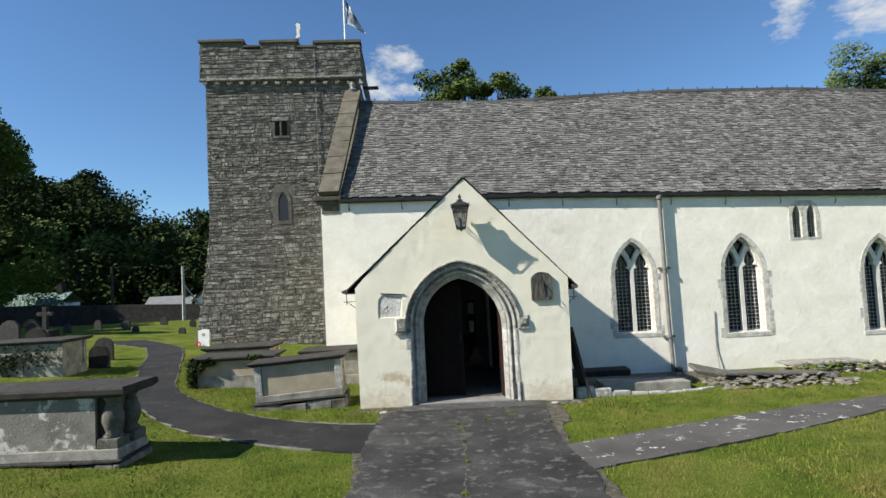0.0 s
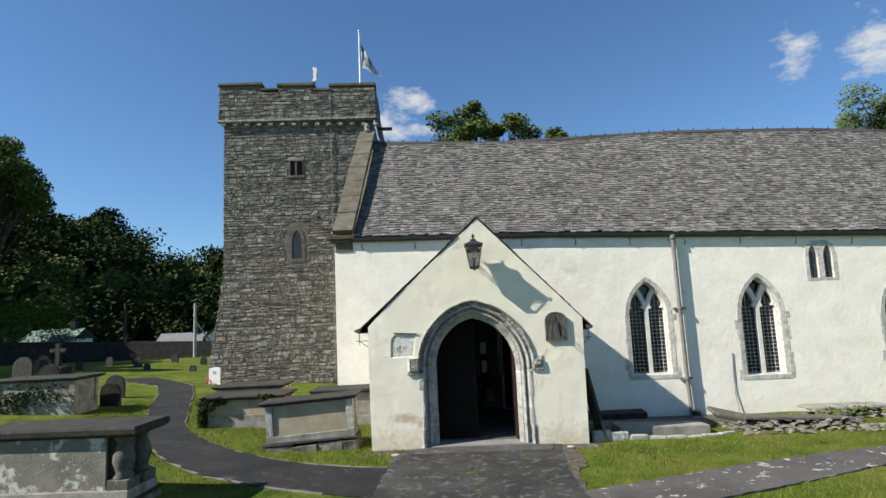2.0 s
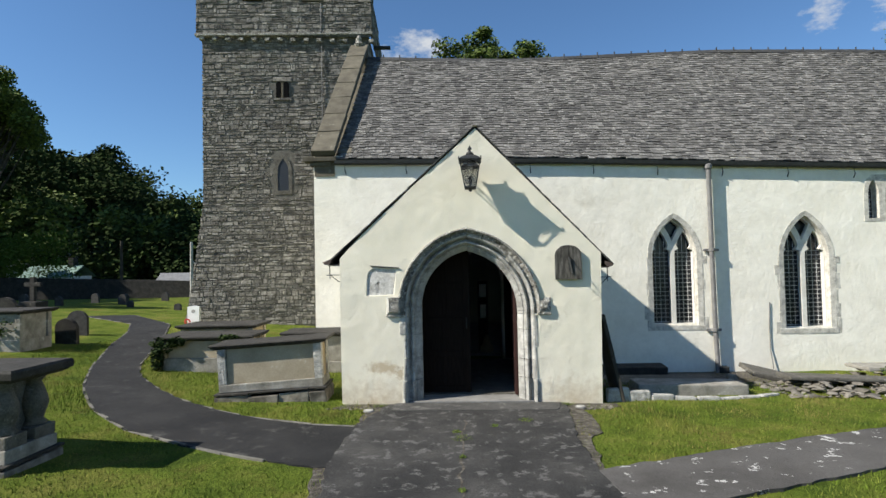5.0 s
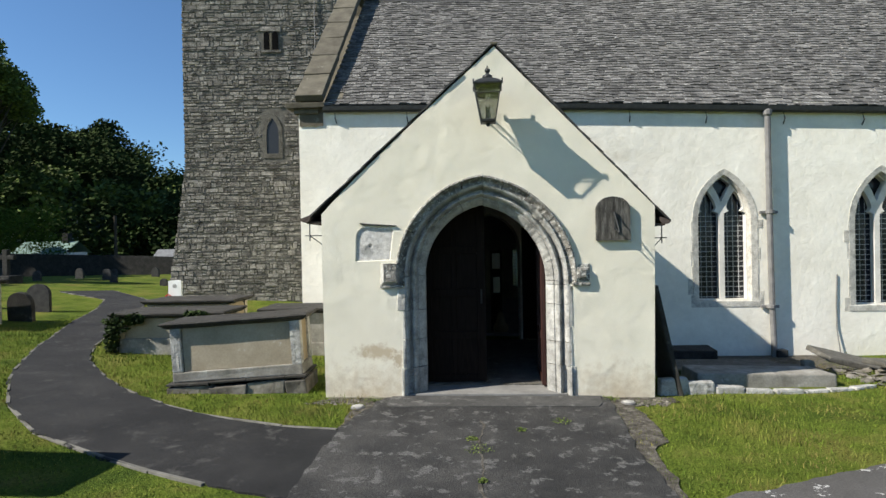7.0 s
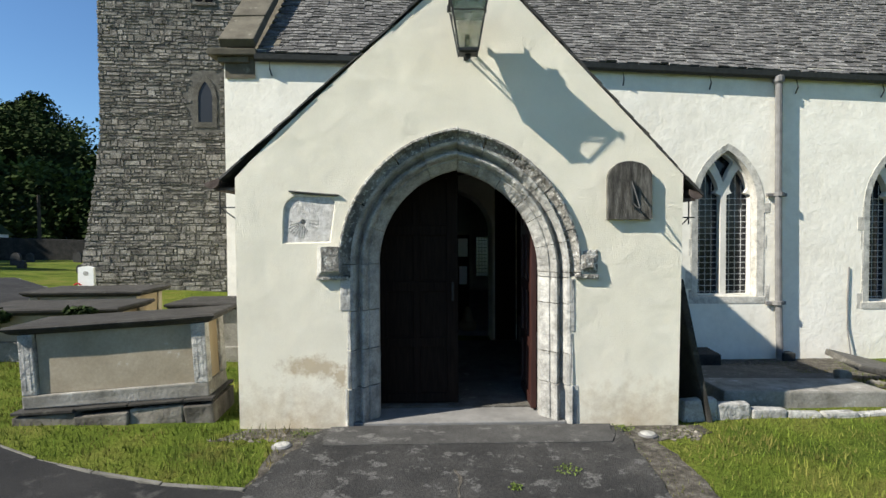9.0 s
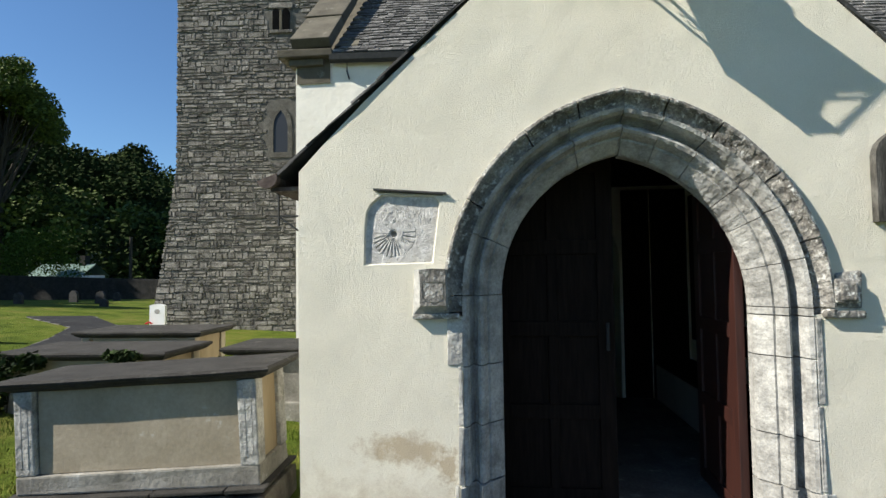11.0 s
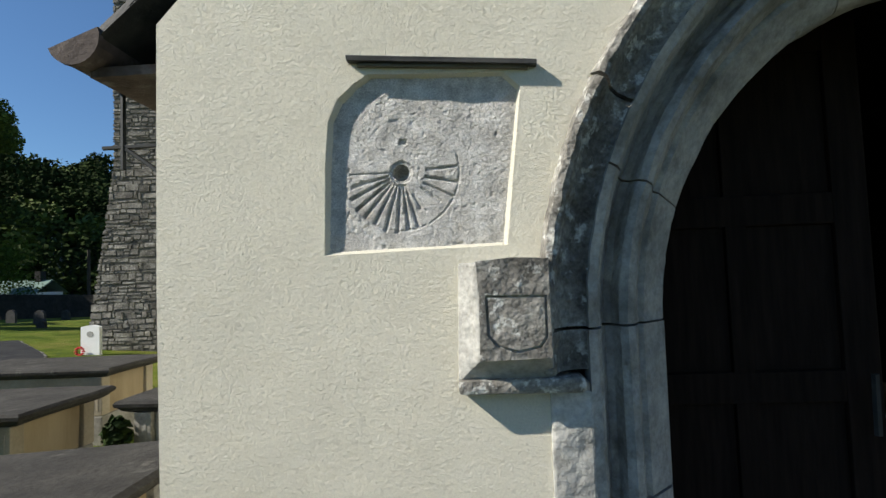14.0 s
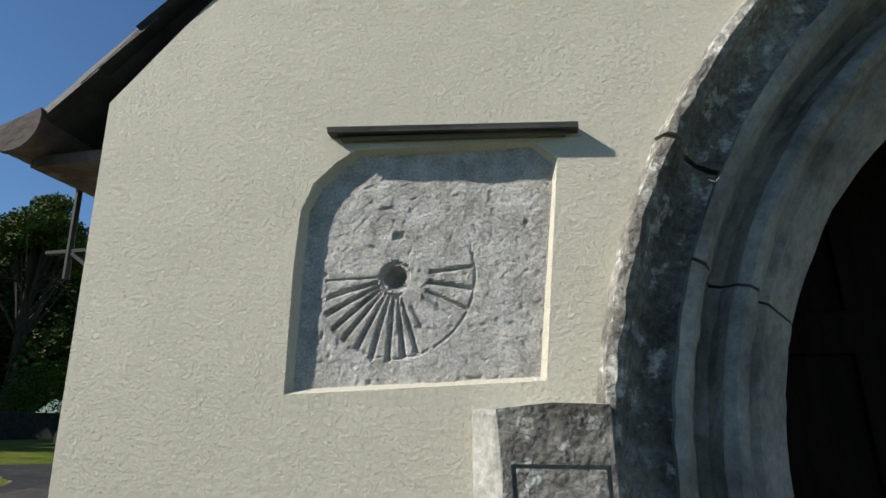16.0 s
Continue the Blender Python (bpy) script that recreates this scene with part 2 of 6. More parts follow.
SIDEPATH = material("pale worn tarmac", [(0.062, 0.058, 0.053), (0.105, 0.099, 0.092)], scale=1.8, detail=9, rough=0.95, bump=0.8, bump_scale=80, bump_dist=0.010, fine=(90, 0.4), stain=(0.48, 0.47, 0.44), stain_scale=5.0, stain_range=(0.605, 0.625))
KERB = material("concrete edging", [(0.10, 0.095, 0.08), (0.19, 0.182, 0.158)], scale=6, rough=0.95, bump=0.5, bump_scale=50, bump_dist=0.008)
GRASS = material("mown grass", [(0.055, 0.085, 0.014), (0.105, 0.14, 0.021), (0.165, 0.165, 0.04)], scale=1.3, detail=9, rough=1.0, bump=1.0, bump_scale=60, bump_dist=0.03, fine=(45, 0.4), stain=(0.16, 0.115, 0.04), stain_scale=0.9, stain_range=(0.55, 0.8), specular=0.05)
BLADE = material("grass blade", [(0.05, 0.092, 0.012), (0.11, 0.15, 0.020), (0.175, 0.165, 0.042)], scale=2.2, detail=9, rough=0.9, bump=0, vary=0.62, specular=0.1, stain=(0.21, 0.15, 0.06), stain_scale=1.4, stain_range=(0.50, 0.70))
LEAF = material("green leaf", [(0.045, 0.07, 0.013), (0.11, 0.145, 0.025)], scale=0.6, rough=0.7, bump=0, vary=0.5, specular=0.2)
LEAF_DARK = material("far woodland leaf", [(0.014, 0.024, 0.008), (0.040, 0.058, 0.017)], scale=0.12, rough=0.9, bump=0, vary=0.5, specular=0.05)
LEAF_BRIGHT = material("bright shrub leaf", [(0.03, 0.062, 0.009), (0.07, 0.115, 0.016)], scale=0.5, rough=0.8, bump=0, vary=0.4, specular=0.1)
BARK = material("bark", [(0.03, 0.025, 0.018), (0.07, 0.06, 0.045)], scale=6, rough=0.95, bump=0.8, bump_scale=20, bump_dist=0.03, stretch=(1, 1, 0.3))
# wall stone colour darkened to hold the shade of the trees
WALLSTONE = material("boundary wall stone darkened for shade", [(0.016, 0.016, 0.014), (0.036, 0.034, 0.030)], scale=3, rough=0.95, bump=0.8, bump_scale=12, bump_dist=0.04, fine=(14, 0.4))
WHITE = material("white render", [(0.72, 0.72, 0.70), (0.8, 0.8, 0.78)], scale=2, rough=0.8, bump=0.2)
LIGHTROOF = material("pale slate roof", [(0.12, 0.125, 0.13), (0.20, 0.205, 0.21)], scale=4, rough=0.6, bump=0.3)
GREENROOF = material("green felt roof", [(0.13, 0.2, 0.17), (0.18, 0.26, 0.22)], scale=3, rough=0.8, bump=0.3)
RUBBLE = material("grey rubble", [(0.085, 0.075, 0.06), (0.17, 0.153, 0.125), (0.29, 0.268, 0.225)], scale=6, rough=0.95, bump=0.8, bump_scale=30, bump_dist=0.015, vary=0.35)
RED = material("red poppy paper", [(0.35, 0.01, 0.015), (0.5, 0.02, 0.02)], scale=20, rough=0.7, bump=0)
FLOOR = material("pale threshold stone", [(0.16, 0.156, 0.145), (0.26, 0.252, 0.235)], scale=5, rough=0.85, bump=0.4, bump_scale=40, bump_dist=0.006)
INNER = material("dim inner plaster", [(0.35, 0.33, 0.28), (0.45, 0.43, 0.37)], scale=2, rough=0.9, bump=0.3)
GOLD = material("pale gilded weathercock", [(0.66, 0.60, 0.46), (0.82, 0.79, 0.70)], scale=10, rough=0.45, bump=0, metal=0.2)
FLAG = material("white and blue cloth", [(0.08, 0.11, 0.16), (0.55, 0.57, 0.62), (0.72, 0.73, 0.77)], scale=2.2, rough=0.9, bump=0.2)


def glass(name, tint, rough=0.05, alpha=1.0):
    m = bpy.data.materials.new(name)
    m.use_nodes = True
    b = m.node_tree.nodes["Principled BSDF"]
    b.inputs["Base Color"].default_value = (*tint, 1)
    b.inputs["Roughness"].default_value = rough
    b.inputs["IOR"].default_value = 1.45
    b.inputs["Transmission Weight"].default_value = alpha
    return m


DARKGLASS = glass("old leaded glass", (0.012, 0.014, 0.02), 0.12, 0.0)
LAMPGLASS = glass("clear lantern glass", (0.96, 0.985, 0.98), 0.02, 1.0)


SUNSLATE = material("weathered dial slate", [(0.022, 0.020, 0.017), (0.075, 0.07, 0.06), (0.15, 0.143, 0.125)], scale=9, rough=0.9, bump=1.0, bump_scale=40, bump_dist=0.014, fine=(50, 0.35), stretch=(3.0, 1, 0.6), stain=(0.26, 0.25, 0.22), stain_scale=12, stain_range=(0.62, 0.72))
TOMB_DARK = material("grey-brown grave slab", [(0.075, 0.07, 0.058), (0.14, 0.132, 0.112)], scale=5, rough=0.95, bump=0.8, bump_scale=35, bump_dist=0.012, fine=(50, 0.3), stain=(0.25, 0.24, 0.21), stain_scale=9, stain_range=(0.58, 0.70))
TOMB_LICHEN = material("lichen-mottled tomb stone", [(0.14, 0.132, 0.11), (0.24, 0.228, 0.195)], scale=3, rough=0.95, bump=0.7, bump_scale=35, bump_dist=0.012, fine=(45, 0.2), stain=(0.50, 0.49, 0.44), stain_scale=4.5, stain_range=(0.53, 0.60))
IVY = material("dark ivy leaf", [(0.012, 0.022, 0.007), (0.032, 0.05, 0.013)], scale=8, specular=0.1, rough=0.8, bump=0, vary=0.5)
GRAVE = material("dark headstone", [(0.02, 0.02, 0.019), (0.05, 0.048, 0.044)], scale=8, rough=0.8, bump=0.4, bump_scale=40, bump_dist=0.006)
SOIL = material("bare gritty soil", [(0.04, 0.035, 0.027), (0.085, 0.075, 0.059), (0.175, 0.16, 0.132)], scale=14, detail=9, rough=1.0, bump=1.0, bump_scale=60, bump_dist=0.02, fine=(80, 0.45))
# plain black that stands for the shade inside an opening
BLACK = material("matt black opening shade", [(0.006, 0.006, 0.006), (0.012, 0.012, 0.012)], scale=5, rough=1.0, bump=0, specular=0.0)
PALE = material("limewashed tracery stone", [(0.58, 0.56, 0.50), (0.74, 0.72, 0.65)], scale=6, rough=0.9, bump=0.5, bump_scale=40, bump_dist=0.006, fine=(40, 0.08))


JAMB = material("limewashed grey window stone", [(0.34, 0.325, 0.285), (0.52, 0.50, 0.44), (0.66, 0.64, 0.57)], scale=9, detail=9, rough=0.92, bump=0.7, bump_scale=40, bump_dist=0.008, fine=(60, 0.2), stain=(0.24, 0.23, 0.20), stain_scale=7, stain_range=(0.56, 0.72))


# ---- building helpers ----
def part(name, bm, mat, parent=None, label="", smooth=False):
    me = bpy.data.meshes.new(name)
    bmesh.ops.recalc_face_normals(bm, faces=bm.faces)
    bm.to_mesh(me)
    bm.free()
    me.materials.append(mat)
    if smooth:
        me.shade_smooth()
    ob = new(name, me)
    if parent is not None:
        ob.parent = parent
    if label:
        ob["label"] = label
    return ob


def thing(name, label="", category="", kind="", group="", at=(0, 0, 0), turn=0.0):
    ob = new(name)
    ob.empty_display_size = 0.1
    ob.matrix_basis = pose(*at, 0, 0, turn)
    return tagged(ob, label, category, group, kind)


def box(bm, x0, x1, y0, y1, z0, z1, bevel=0.0, jitter=0.0):
    vs = []
    for z in (z0, z1):
        for x, y in ((x0, y0), (x1, y0), (x1, y1), (x0, y1)):
            j = [random.uniform(-jitter, jitter) for _ in range(3)] if jitter else (0, 0, 0)
            vs.append(bm.verts.new((x + j[0], y + j[1], z + j[2])))
    fs = [bm.faces.new([vs[i] for i in q]) for q in ((0, 3, 2, 1), (4, 5, 6, 7), (0, 1, 5, 4), (1, 2, 6, 5), (2, 3, 7, 6), (3, 0, 4, 7))]
    if bevel:
        es = list({e for f in fs for e in f.edges})
        bmesh.ops.bevel(bm, geom=es, offset=bevel, segments=2, profile=0.6, affect="EDGES")
    return vs


def solid(x0, x1, y0, y1, z0, z1, bevel=0.0, jitter=0.0):
    bm = bmesh.new()
    box(bm, x0, x1, y0, y1, z0, z1, bevel, jitter)
    return bm


def tube(bm, pts, radius, sides=8, cap=True):
    """A round bar along the points; radius may be one number or one a point."""
    pts = [Vector(p) for p in pts]
    rad = radius if isinstance(radius, (list, tuple)) else [radius] * len(pts)
    rings = []
    for i, p in enumerate(pts):
        d = (pts[min(i + 1, len(pts) - 1)] - pts[max(i - 1, 0)]).normalized()
        a = d.cross(Vector((0, 0, 1)))
        if a.length < 0.05:
            a = d.cross(Vector((0, 1, 0)))
        a.normalize()
        b = d.cross(a)
        rings.append([bm.verts.new(p + rad[i] * (math.cos(k) * a + math.sin(k) * b)) for k in np.arange(sides) * 2 * math.pi / sides])
    for r0, r1 in zip(rings, rings[1:]):
        for k in range(sides):
            bm.faces.new((r0[k], r0[(k + 1) % sides], r1[(k + 1) % sides], r1[k]))
    if cap:
        bm.faces.new(rings[0][::-1])
        bm.faces.new(rings[-1])


def lathe(bm, profile, centre, sides=12):
    """Turns (radius, height) pairs about the upright through centre."""
    cx, cy, cz = centre
    rings = [[bm.verts.new((cx + r * math.cos(a), cy + r * math.sin(a), cz + h)) for a in (np.arange(sides) + 0.5) * 2 * math.pi / sides] for r, h in profile]
    for r0, r1 in zip(rings, rings[1:]):
        for k in range(sides):
            bm.faces.new((r0[k], r0[(k + 1) % sides], r1[(k + 1) % sides], r1[k]))
    bm.faces.new(rings[0][::-1])
    bm.faces.new(rings[-1])


def loft(bm, loops, closed=True):
    rings = [[bm.verts.new(p) for p in loop] for loop in loops]
    n = len(rings[0])
    for r0, r1 in zip(rings, rings[1:]):
        for k in range(n if closed else n - 1):
            bm.faces.new((r0[k], r0[(k + 1) % n], r1[(k + 1) % n], r1[k]))
    return rings


def plate(outer, holes, y0, y1):
    """A wall of (x, z) outline with holes, from y0 to y1."""
    bm = bmesh.new()
    edges = []
    for loop in (outer, *holes):
        vs = [bm.verts.new((x, y0, z)) for x, z in loop]
        edges += [bm.edges.new((vs[i], vs[(i + 1) % len(vs)])) for i in range(len(vs))]
    bmesh.ops.triangle_fill(bm, use_beauty=True, use_dissolve=False, edges=edges)
    out = bmesh.ops.extrude_face_region(bm, geom=bm.faces[:])
    bmesh.ops.translate(bm, vec=(0, y1 - y0, 0), verts=[v for v in out["geom"] if isinstance(v, bmesh.types.BMVert)])
    return bm


def arch_line(cx, half, z_spring, rise, n=10):
    """Points of a pointed arch from its right springing over the apex to its left."""
    if rise < half:
        rise = half
    r = (half * half + rise * rise) / (2 * half)
    off = r - half
    top = math.acos(off / r)
    right = [(cx - off + r * math.cos(top * k / n), z_spring + r * math.sin(top * k / n)) for k in range(n + 1)]
    return right + [(2 * cx - x, z) for x, z in right[-2::-1]]


def soft(v, k):
    return k * math.log1p(math.exp(max(-30.0, min(30.0, v / k))))


def ground_z(x, y):
    z = 0.10 + 0.055 * soft(6.8 - max(y, -6), 0.8) + 0.06 * soft(-2.8 - max(x, -16), 0.8)
    # the ground falls to a drain along the nave wall, east of the porch
    fy, fx = min(max((y - 10.5) / 1.6, 0.0), 1.0), min(max((x - 2.3) / 0.6, 0.0), 1.0)
    z -= 0.26 * fy * fy * (3 - 2 * fy) * fx * fx * (3 - 2 * fx)
    return z - 0.035 * soft(min(y, 60) - 21, 2.0)


def from_arrays(name, verts, faces, mat, parent=None):
    me = bpy.data.meshes.new(name)
    me.from_pydata(verts, [], faces)
    me.materials.append(mat)
    ob = new(name, me)
    if parent is not None:
        ob.parent = parent
    return ob


# ---- ground and paths ----
def axis(lo, hi, fine_lo, fine_hi, step):
    a = list(np.arange(fine_lo, fine_hi + 1e-6, step))
    v, d = fine_lo, step
    while v > lo:
        d *= 1.35
        v -= d
        a.insert(0, max(v, lo))
    v, d = fine_hi, step
    while v < hi:
        d *= 1.35
        v += d
        a.append(min(v, hi))
    return [float(q) for q in a]


gx, gy = axis(-900, 900, -12, 12, 0.3), axis(-400, 1500, -4, 22, 0.3)
from_v, from_f = [], []
for yy in gy:
    for xx in gx:
        from_v.append((xx, yy, ground_z(xx, yy) + 0.018 * noise.noise((xx * 1.3, yy * 1.3, 0)) * (1 if abs(xx) < 14 and yy < 24 else 0)))
for j in range(len(gy) - 1):
    for i in range(len(gx) - 1):
        a = j * len(gx) + i
        from_f.append((a, a + 1, a + 1 + len(gx), a + len(gx)))
ground = from_arrays("ground", from_v, from_f, GRASS)
tagged(ground, "mown churchyard grass with dry brown patches", "grass", kind="structure")


def resample(line, n):
    p = np.array(line, float)
    s = np.concatenate([[0], np.cumsum(np.linalg.norm(np.diff(p, axis=0), axis=1))])
    q = np.linspace(0, s[-1], n)
    return np.stack([np.interp(q, s, p[:, 0]), np.interp(q, s, p[:, 1])], 1)


def strip(name, left, right, mat, lift, n=60, across=10, label="", thick=0.10):
    n *= 3
    a, b = resample(left, n), resample(right, n)
    vs, fs = [], []
    for i in range(n):
        for k in range(across + 1):
            x, y = a[i] + (b[i] - a[i]) * k / across
            if k in (0, across):
                x, y = x + 0.05 * noise.noise((float(x) * 5, float(y) * 5, 8)), y + 0.05 * noise.noise((float(x) * 5, float(y) * 5, 18))
            vs.append((float(x), float(y), ground_z(x, y) + lift + 0.006 * noise.noise((float(x) * 2, float(y) * 2, 3))))
    w = across + 1
    for i in range(n - 1):
        for k in range(across):
            fs.append((i * w + k, i * w + k + 1, (i + 1) * w + k + 1, (i + 1) * w + k))
    top = len(vs)
    rim = [i * w for i in range(n)] + [(n - 1) * w + k for k in range(1, across + 1)] + [i * w + across for i in range(n - 2, -1, -1)] + [k for k in range(across - 1, 0, -1)]
    for r in rim:
        x, y, z = vs[r]
        vs.append((x, y, z - thick))
    for k in range(len(rim)):
        k2 = (k + 1) % len(rim)
        fs.append((rim[k], rim[k2], top + k2, top + k))
    return tagged(from_arrays(name, vs, fs, mat), label, "path", kind="structure")


MAIN_L = [(-1.05, -6), (-1.0, 0), (-0.98, 4.0), (-0.98, 5.4), (-1.0, 6.3), (-1.15, 7.1), (-1.13, 8.4), (-0.97, 9.2), (-0.86, 9.5)]
MAIN_R = [(1.5, -6), (1.5, 0), (1.48, 4.0), (1.5, 5.1), (1.56, 5.9), (1.56, 6.4), (1.48, 6.9), (1.45, 7.7), (1.58, 9.3), (1.62, 9.5)]
strip("path_main", MAIN_L, MAIN_R, ASPHALT, 0.022, label="worn dark asphalt path with lichen patches")
strip("path_verge_left", [(x - 0.03 - 0.08 * (1 + math.sin(y * 2.1)) * (1.4 if y > 8.6 else 0.6), y) for x, y in resample(MAIN_L, 80).tolist()], [(x + 0.12, y) for x, y in MAIN_L], SOIL, 0.012, 60, 4, "bare gritty soil along the path edge")
strip("path_verge_right", [(x - 0.12, y) for x, y in MAIN_R], [(x + 0.05 + 0.07 * (1 + math.sin(y * 1.7)) * (1.8 if y > 8.0 else 0.7), y) for x, y in resample(MAIN_R, 80).tolist()], SOIL, 0.012, 60, 4, "bare gritty soil along the path edge")
strip("soil_foot_left", [(-1.75, 9.24), (-1.3, 9.30), (-0.95, 9.22), (-0.75, 9.20)], [(-1.75, 9.54), (-1.3, 9.54), (-0.95, 9.54), (-0.75, 9.54)], SOIL, 0.007, 20, 4, "bare gritty soil at the porch foot")
strip("soil_foot_right", [(1.5, 9.12), (1.75, 9.16), (2.0, 9.28), (2.3, 9.36)], [(1.5, 9.54), (1.75, 9.54), (2.0, 9.54), (2.3, 9.54)], SOIL, 0.007, 20, 4, "bare gritty soil at the porch foot")
strip("soil_bed", [(2.15, 10.6), (3.5, 10.55), (4.9, 10.6), (6.4, 11.3)], [(2.15, 13.08), (3.5, 13.08), (4.9, 13.08), (6.4, 13.08)], SOIL, 0.008, 20, 6, "bare gritty soil between the slabs and the nave")
SCREED = material("grey worn screed", [(0.045, 0.044, 0.041), (0.085, 0.083, 0.077)], scale=4, detail=9, rough=0.93, bump=0.7, bump_scale=80, bump_dist=0.008, fine=(90, 0.4), stain=(0.14, 0.136, 0.126), stain_scale=6, stain_range=(0.56, 0.64))
strip("path_apron", [(-0.84, 9.10), (-0.80, 9.52)], [(1.42, 9.12), (1.52, 9.52)], SCREED, 0.030, 8, 12, "worn grey screed in front of the threshold")
# the long crack down the middle of the path, in which weeds root
crack = [(0.19 + 0.05 * noise.noise((0, y * 1.7, 3)) + 0.018 * noise.noise((5, y * 9, 1)), y) for y in np.arange(1.2, 8.7, 0.06).tolist()]
strip("path_crack", [(x - 0.007, y) for x, y in crack], [(x + 0.007, y) for x, y in crack], SOIL, 0.0255, 45, 2, "dark crack along the middle of the asphalt path", 0.02)
SIDE_UP = [(1.46, 6.84), (2.7, 7.40), (4.05, 7.92), (5.1, 8.28), (6.8, 8.75), (12, 10.3), (20, 12.2)]
SIDE_LOW = [(1.56, 5.85), (2.5, 6.25), (3.3, 6.58), (4.3, 7.02), (6.05, 7.86), (12, 9.6), (20, 11.4)]
strip("path_side", SIDE_UP, SIDE_LOW, SIDEPATH, 0.025, label="pale worn tarmac path with white lichen spots")
BR_UP = [(-1.12, 8.36), (-1.4, 8.38), (-2.0, 8.54), (-2.8, 8.86), (-3.4, 9.20), (-4.1, 9.68), (-4.9, 10.40), (-5.5, 11.05), (-6.05, 11.95), (-6.6, 13.2), (-7.2, 14.5), (-8.0, 16.3), (-9.0, 18.3), (-11.5, 20.5)]
BR_LOW = [(-1.12, 6.9), (-1.8, 7.12), (-2.6, 7.45), (-3.9, 8.1), (-4.8, 8.85), (-5.75, 9.95), (-6.7, 11.5), (-8.0, 14.0), (-9.0, 16.2), (-10.0, 17.9), (-12.5, 19.4)]
strip("path_branch", BR_UP, BR_LOW, TARMAC, 0.018, label="dark asphalt path curving round the tower")


def kerb_line(name, line, label):
    k = thing(name, label, "kerb", kind="structure")
    pts = resample(line, 30)
    for i in range(len(pts) - 1):
        (x0, y0), (x1, y1) = pts[i], pts[i + 1]
        d = np.array([x1 - x0, y1 - y0])
        L = float(np.linalg.norm(d))
        bm = solid(0.002, L - 0.002, -0.016, 0.016, -0.12, 0.026, 0.005, 0.006)
        o = part("edging_stone", bm, KERB, k)
        o.matrix_basis = pose(float(x0), float(y0), ground_z(x0, y0) + random.uniform(-0.005, 0.005), 0, 0, math.degrees(math.atan2(d[1], d[0])))


kerb_line("kerb_upper", [(-1.15, 8.38), *BR_UP[1:]], "low worn stone edging beside the path")
kerb_line("kerb_lower", BR_LOW[1:], "low worn stone edging beside the path")

# ---- nave ----
YN = 13.1


def eave_z(x):
    return float(np.interp(x, [-3, 2, 5.5, 10, 22], [4.335, 4.215, 4.055, 3.855, 3.485]))


def ridge_z(x):
    return float(np.interp(x, [-3, -1, 1.5, 4, 7.2, 11, 13.8, 22], [8.05, 7.92, 7.79, 7.81, 7.82, 7.67, 7.44, 7.1]))


def window_outline(cx, half, z0, zs, rise):
    return [(cx - half, z0), (cx + half, z0), *arch_line(cx, half, zs, rise)]


WINDOWS = [(4.41, 0.44, 0.78, 2.17, 0.78), (6.99, 0.44, 0.68, 2.10, 0.84), (10.20, 0.40, 0.59, 1.98, 0.78), (13.6, 0.42, 0.5, 1.9, 0.8)]
RIM = 0.10
holes = [window_outline(c, h + RIM, z0 - 0.10, zs, rise + RIM) for c, h, z0, zs, rise in WINDOWS]
SMALL = (8.50, 0.36, 2.79, 3.72)
holes.append([(SMALL[0] + u * SMALL[1] + w, SMALL[2] + v) for u, w, v in ((-1, 0, 0), (1, 0, 0), (1, 0, 0.60), (1, -0.05, 0.82), (0, 0.2, 0.93), (0, -0.2, 0.93), (-1, 0.05, 0.82), (-1, 0, 0.60))])
DOOR_IN = [(-0.10, -0.4), (0.92, -0.4), (0.92, 1.75), *arch_line(0.41, 0.51, 1.75, 0.62)[1:-1], (-0.10, 1.75)]
top_line = [(x, eave_z(x) + 0.1) for x in (22, 16, 10, 5.5, 2, -2.97)]
outer = [(-2.97, -0.4), (-0.10, -0.4), *[(x, z) for x, z in DOOR_IN[::-1]][0:1], *[(x, z) for x, z in DOOR_IN[::-1]][1:-2], (0.92, -0.4), (22, -0.4), *top_line]
seen_pts, clean = set(), []
for p in outer:
    if p not in seen_pts:
        seen_pts.add(p)
        clean.append(p)
wall_nave = part("wall_nave_south", plate(clean, holes, YN, YN + 0.7), LIME)
tagged(wall_nave, "rough limewashed white nave wall with damp marks", "wall", kind="structure")
# the first opening is the far window; the others are added to light the inside
NORTH = [(1.25, 1.75, 0.55, 1.65), (-1.6, -0.4, 1.0, 3.4), (3.4, 4.8, 1.0, 3.4), (6.6, 8.0, 1.0, 3.4), (9.8, 11.2, 1.0, 3.4)]
bm = solid(-2.97, -2.3, YN + 0.7, 21.0, -0.4, 4.3)
tagged(part("wall_nave_west", bm, LIME), "rough limewashed west end wall", "wall", kind="structure")
bm = plate([(-2.97, -0.4), (22, -0.4), (22, 4.2), (-2.97, 4.2)], [[(x0, z0), (x1, z0), (x1, z1), (x0, z1)] for x0, x1, z0, z1 in NORTH], 20.6, 21.2)
tagged(part("wall_nave_north", bm, INNER), "plain plastered north wall", "wall", kind="structure")
bm = solid(21.4, 22, 13.8, 20.6, -0.4, 4.0)
tagged(part("wall_nave_east", bm, INNER), "plain plastered east wall", "wall", kind="structure")
bm = solid(-2.3, 21.4, YN + 0.7, 20.6, -0.3, 0.16)
tagged(part("floor_nave", bm, FLOOR), "worn pale stone floor", "floor", kind="structure")


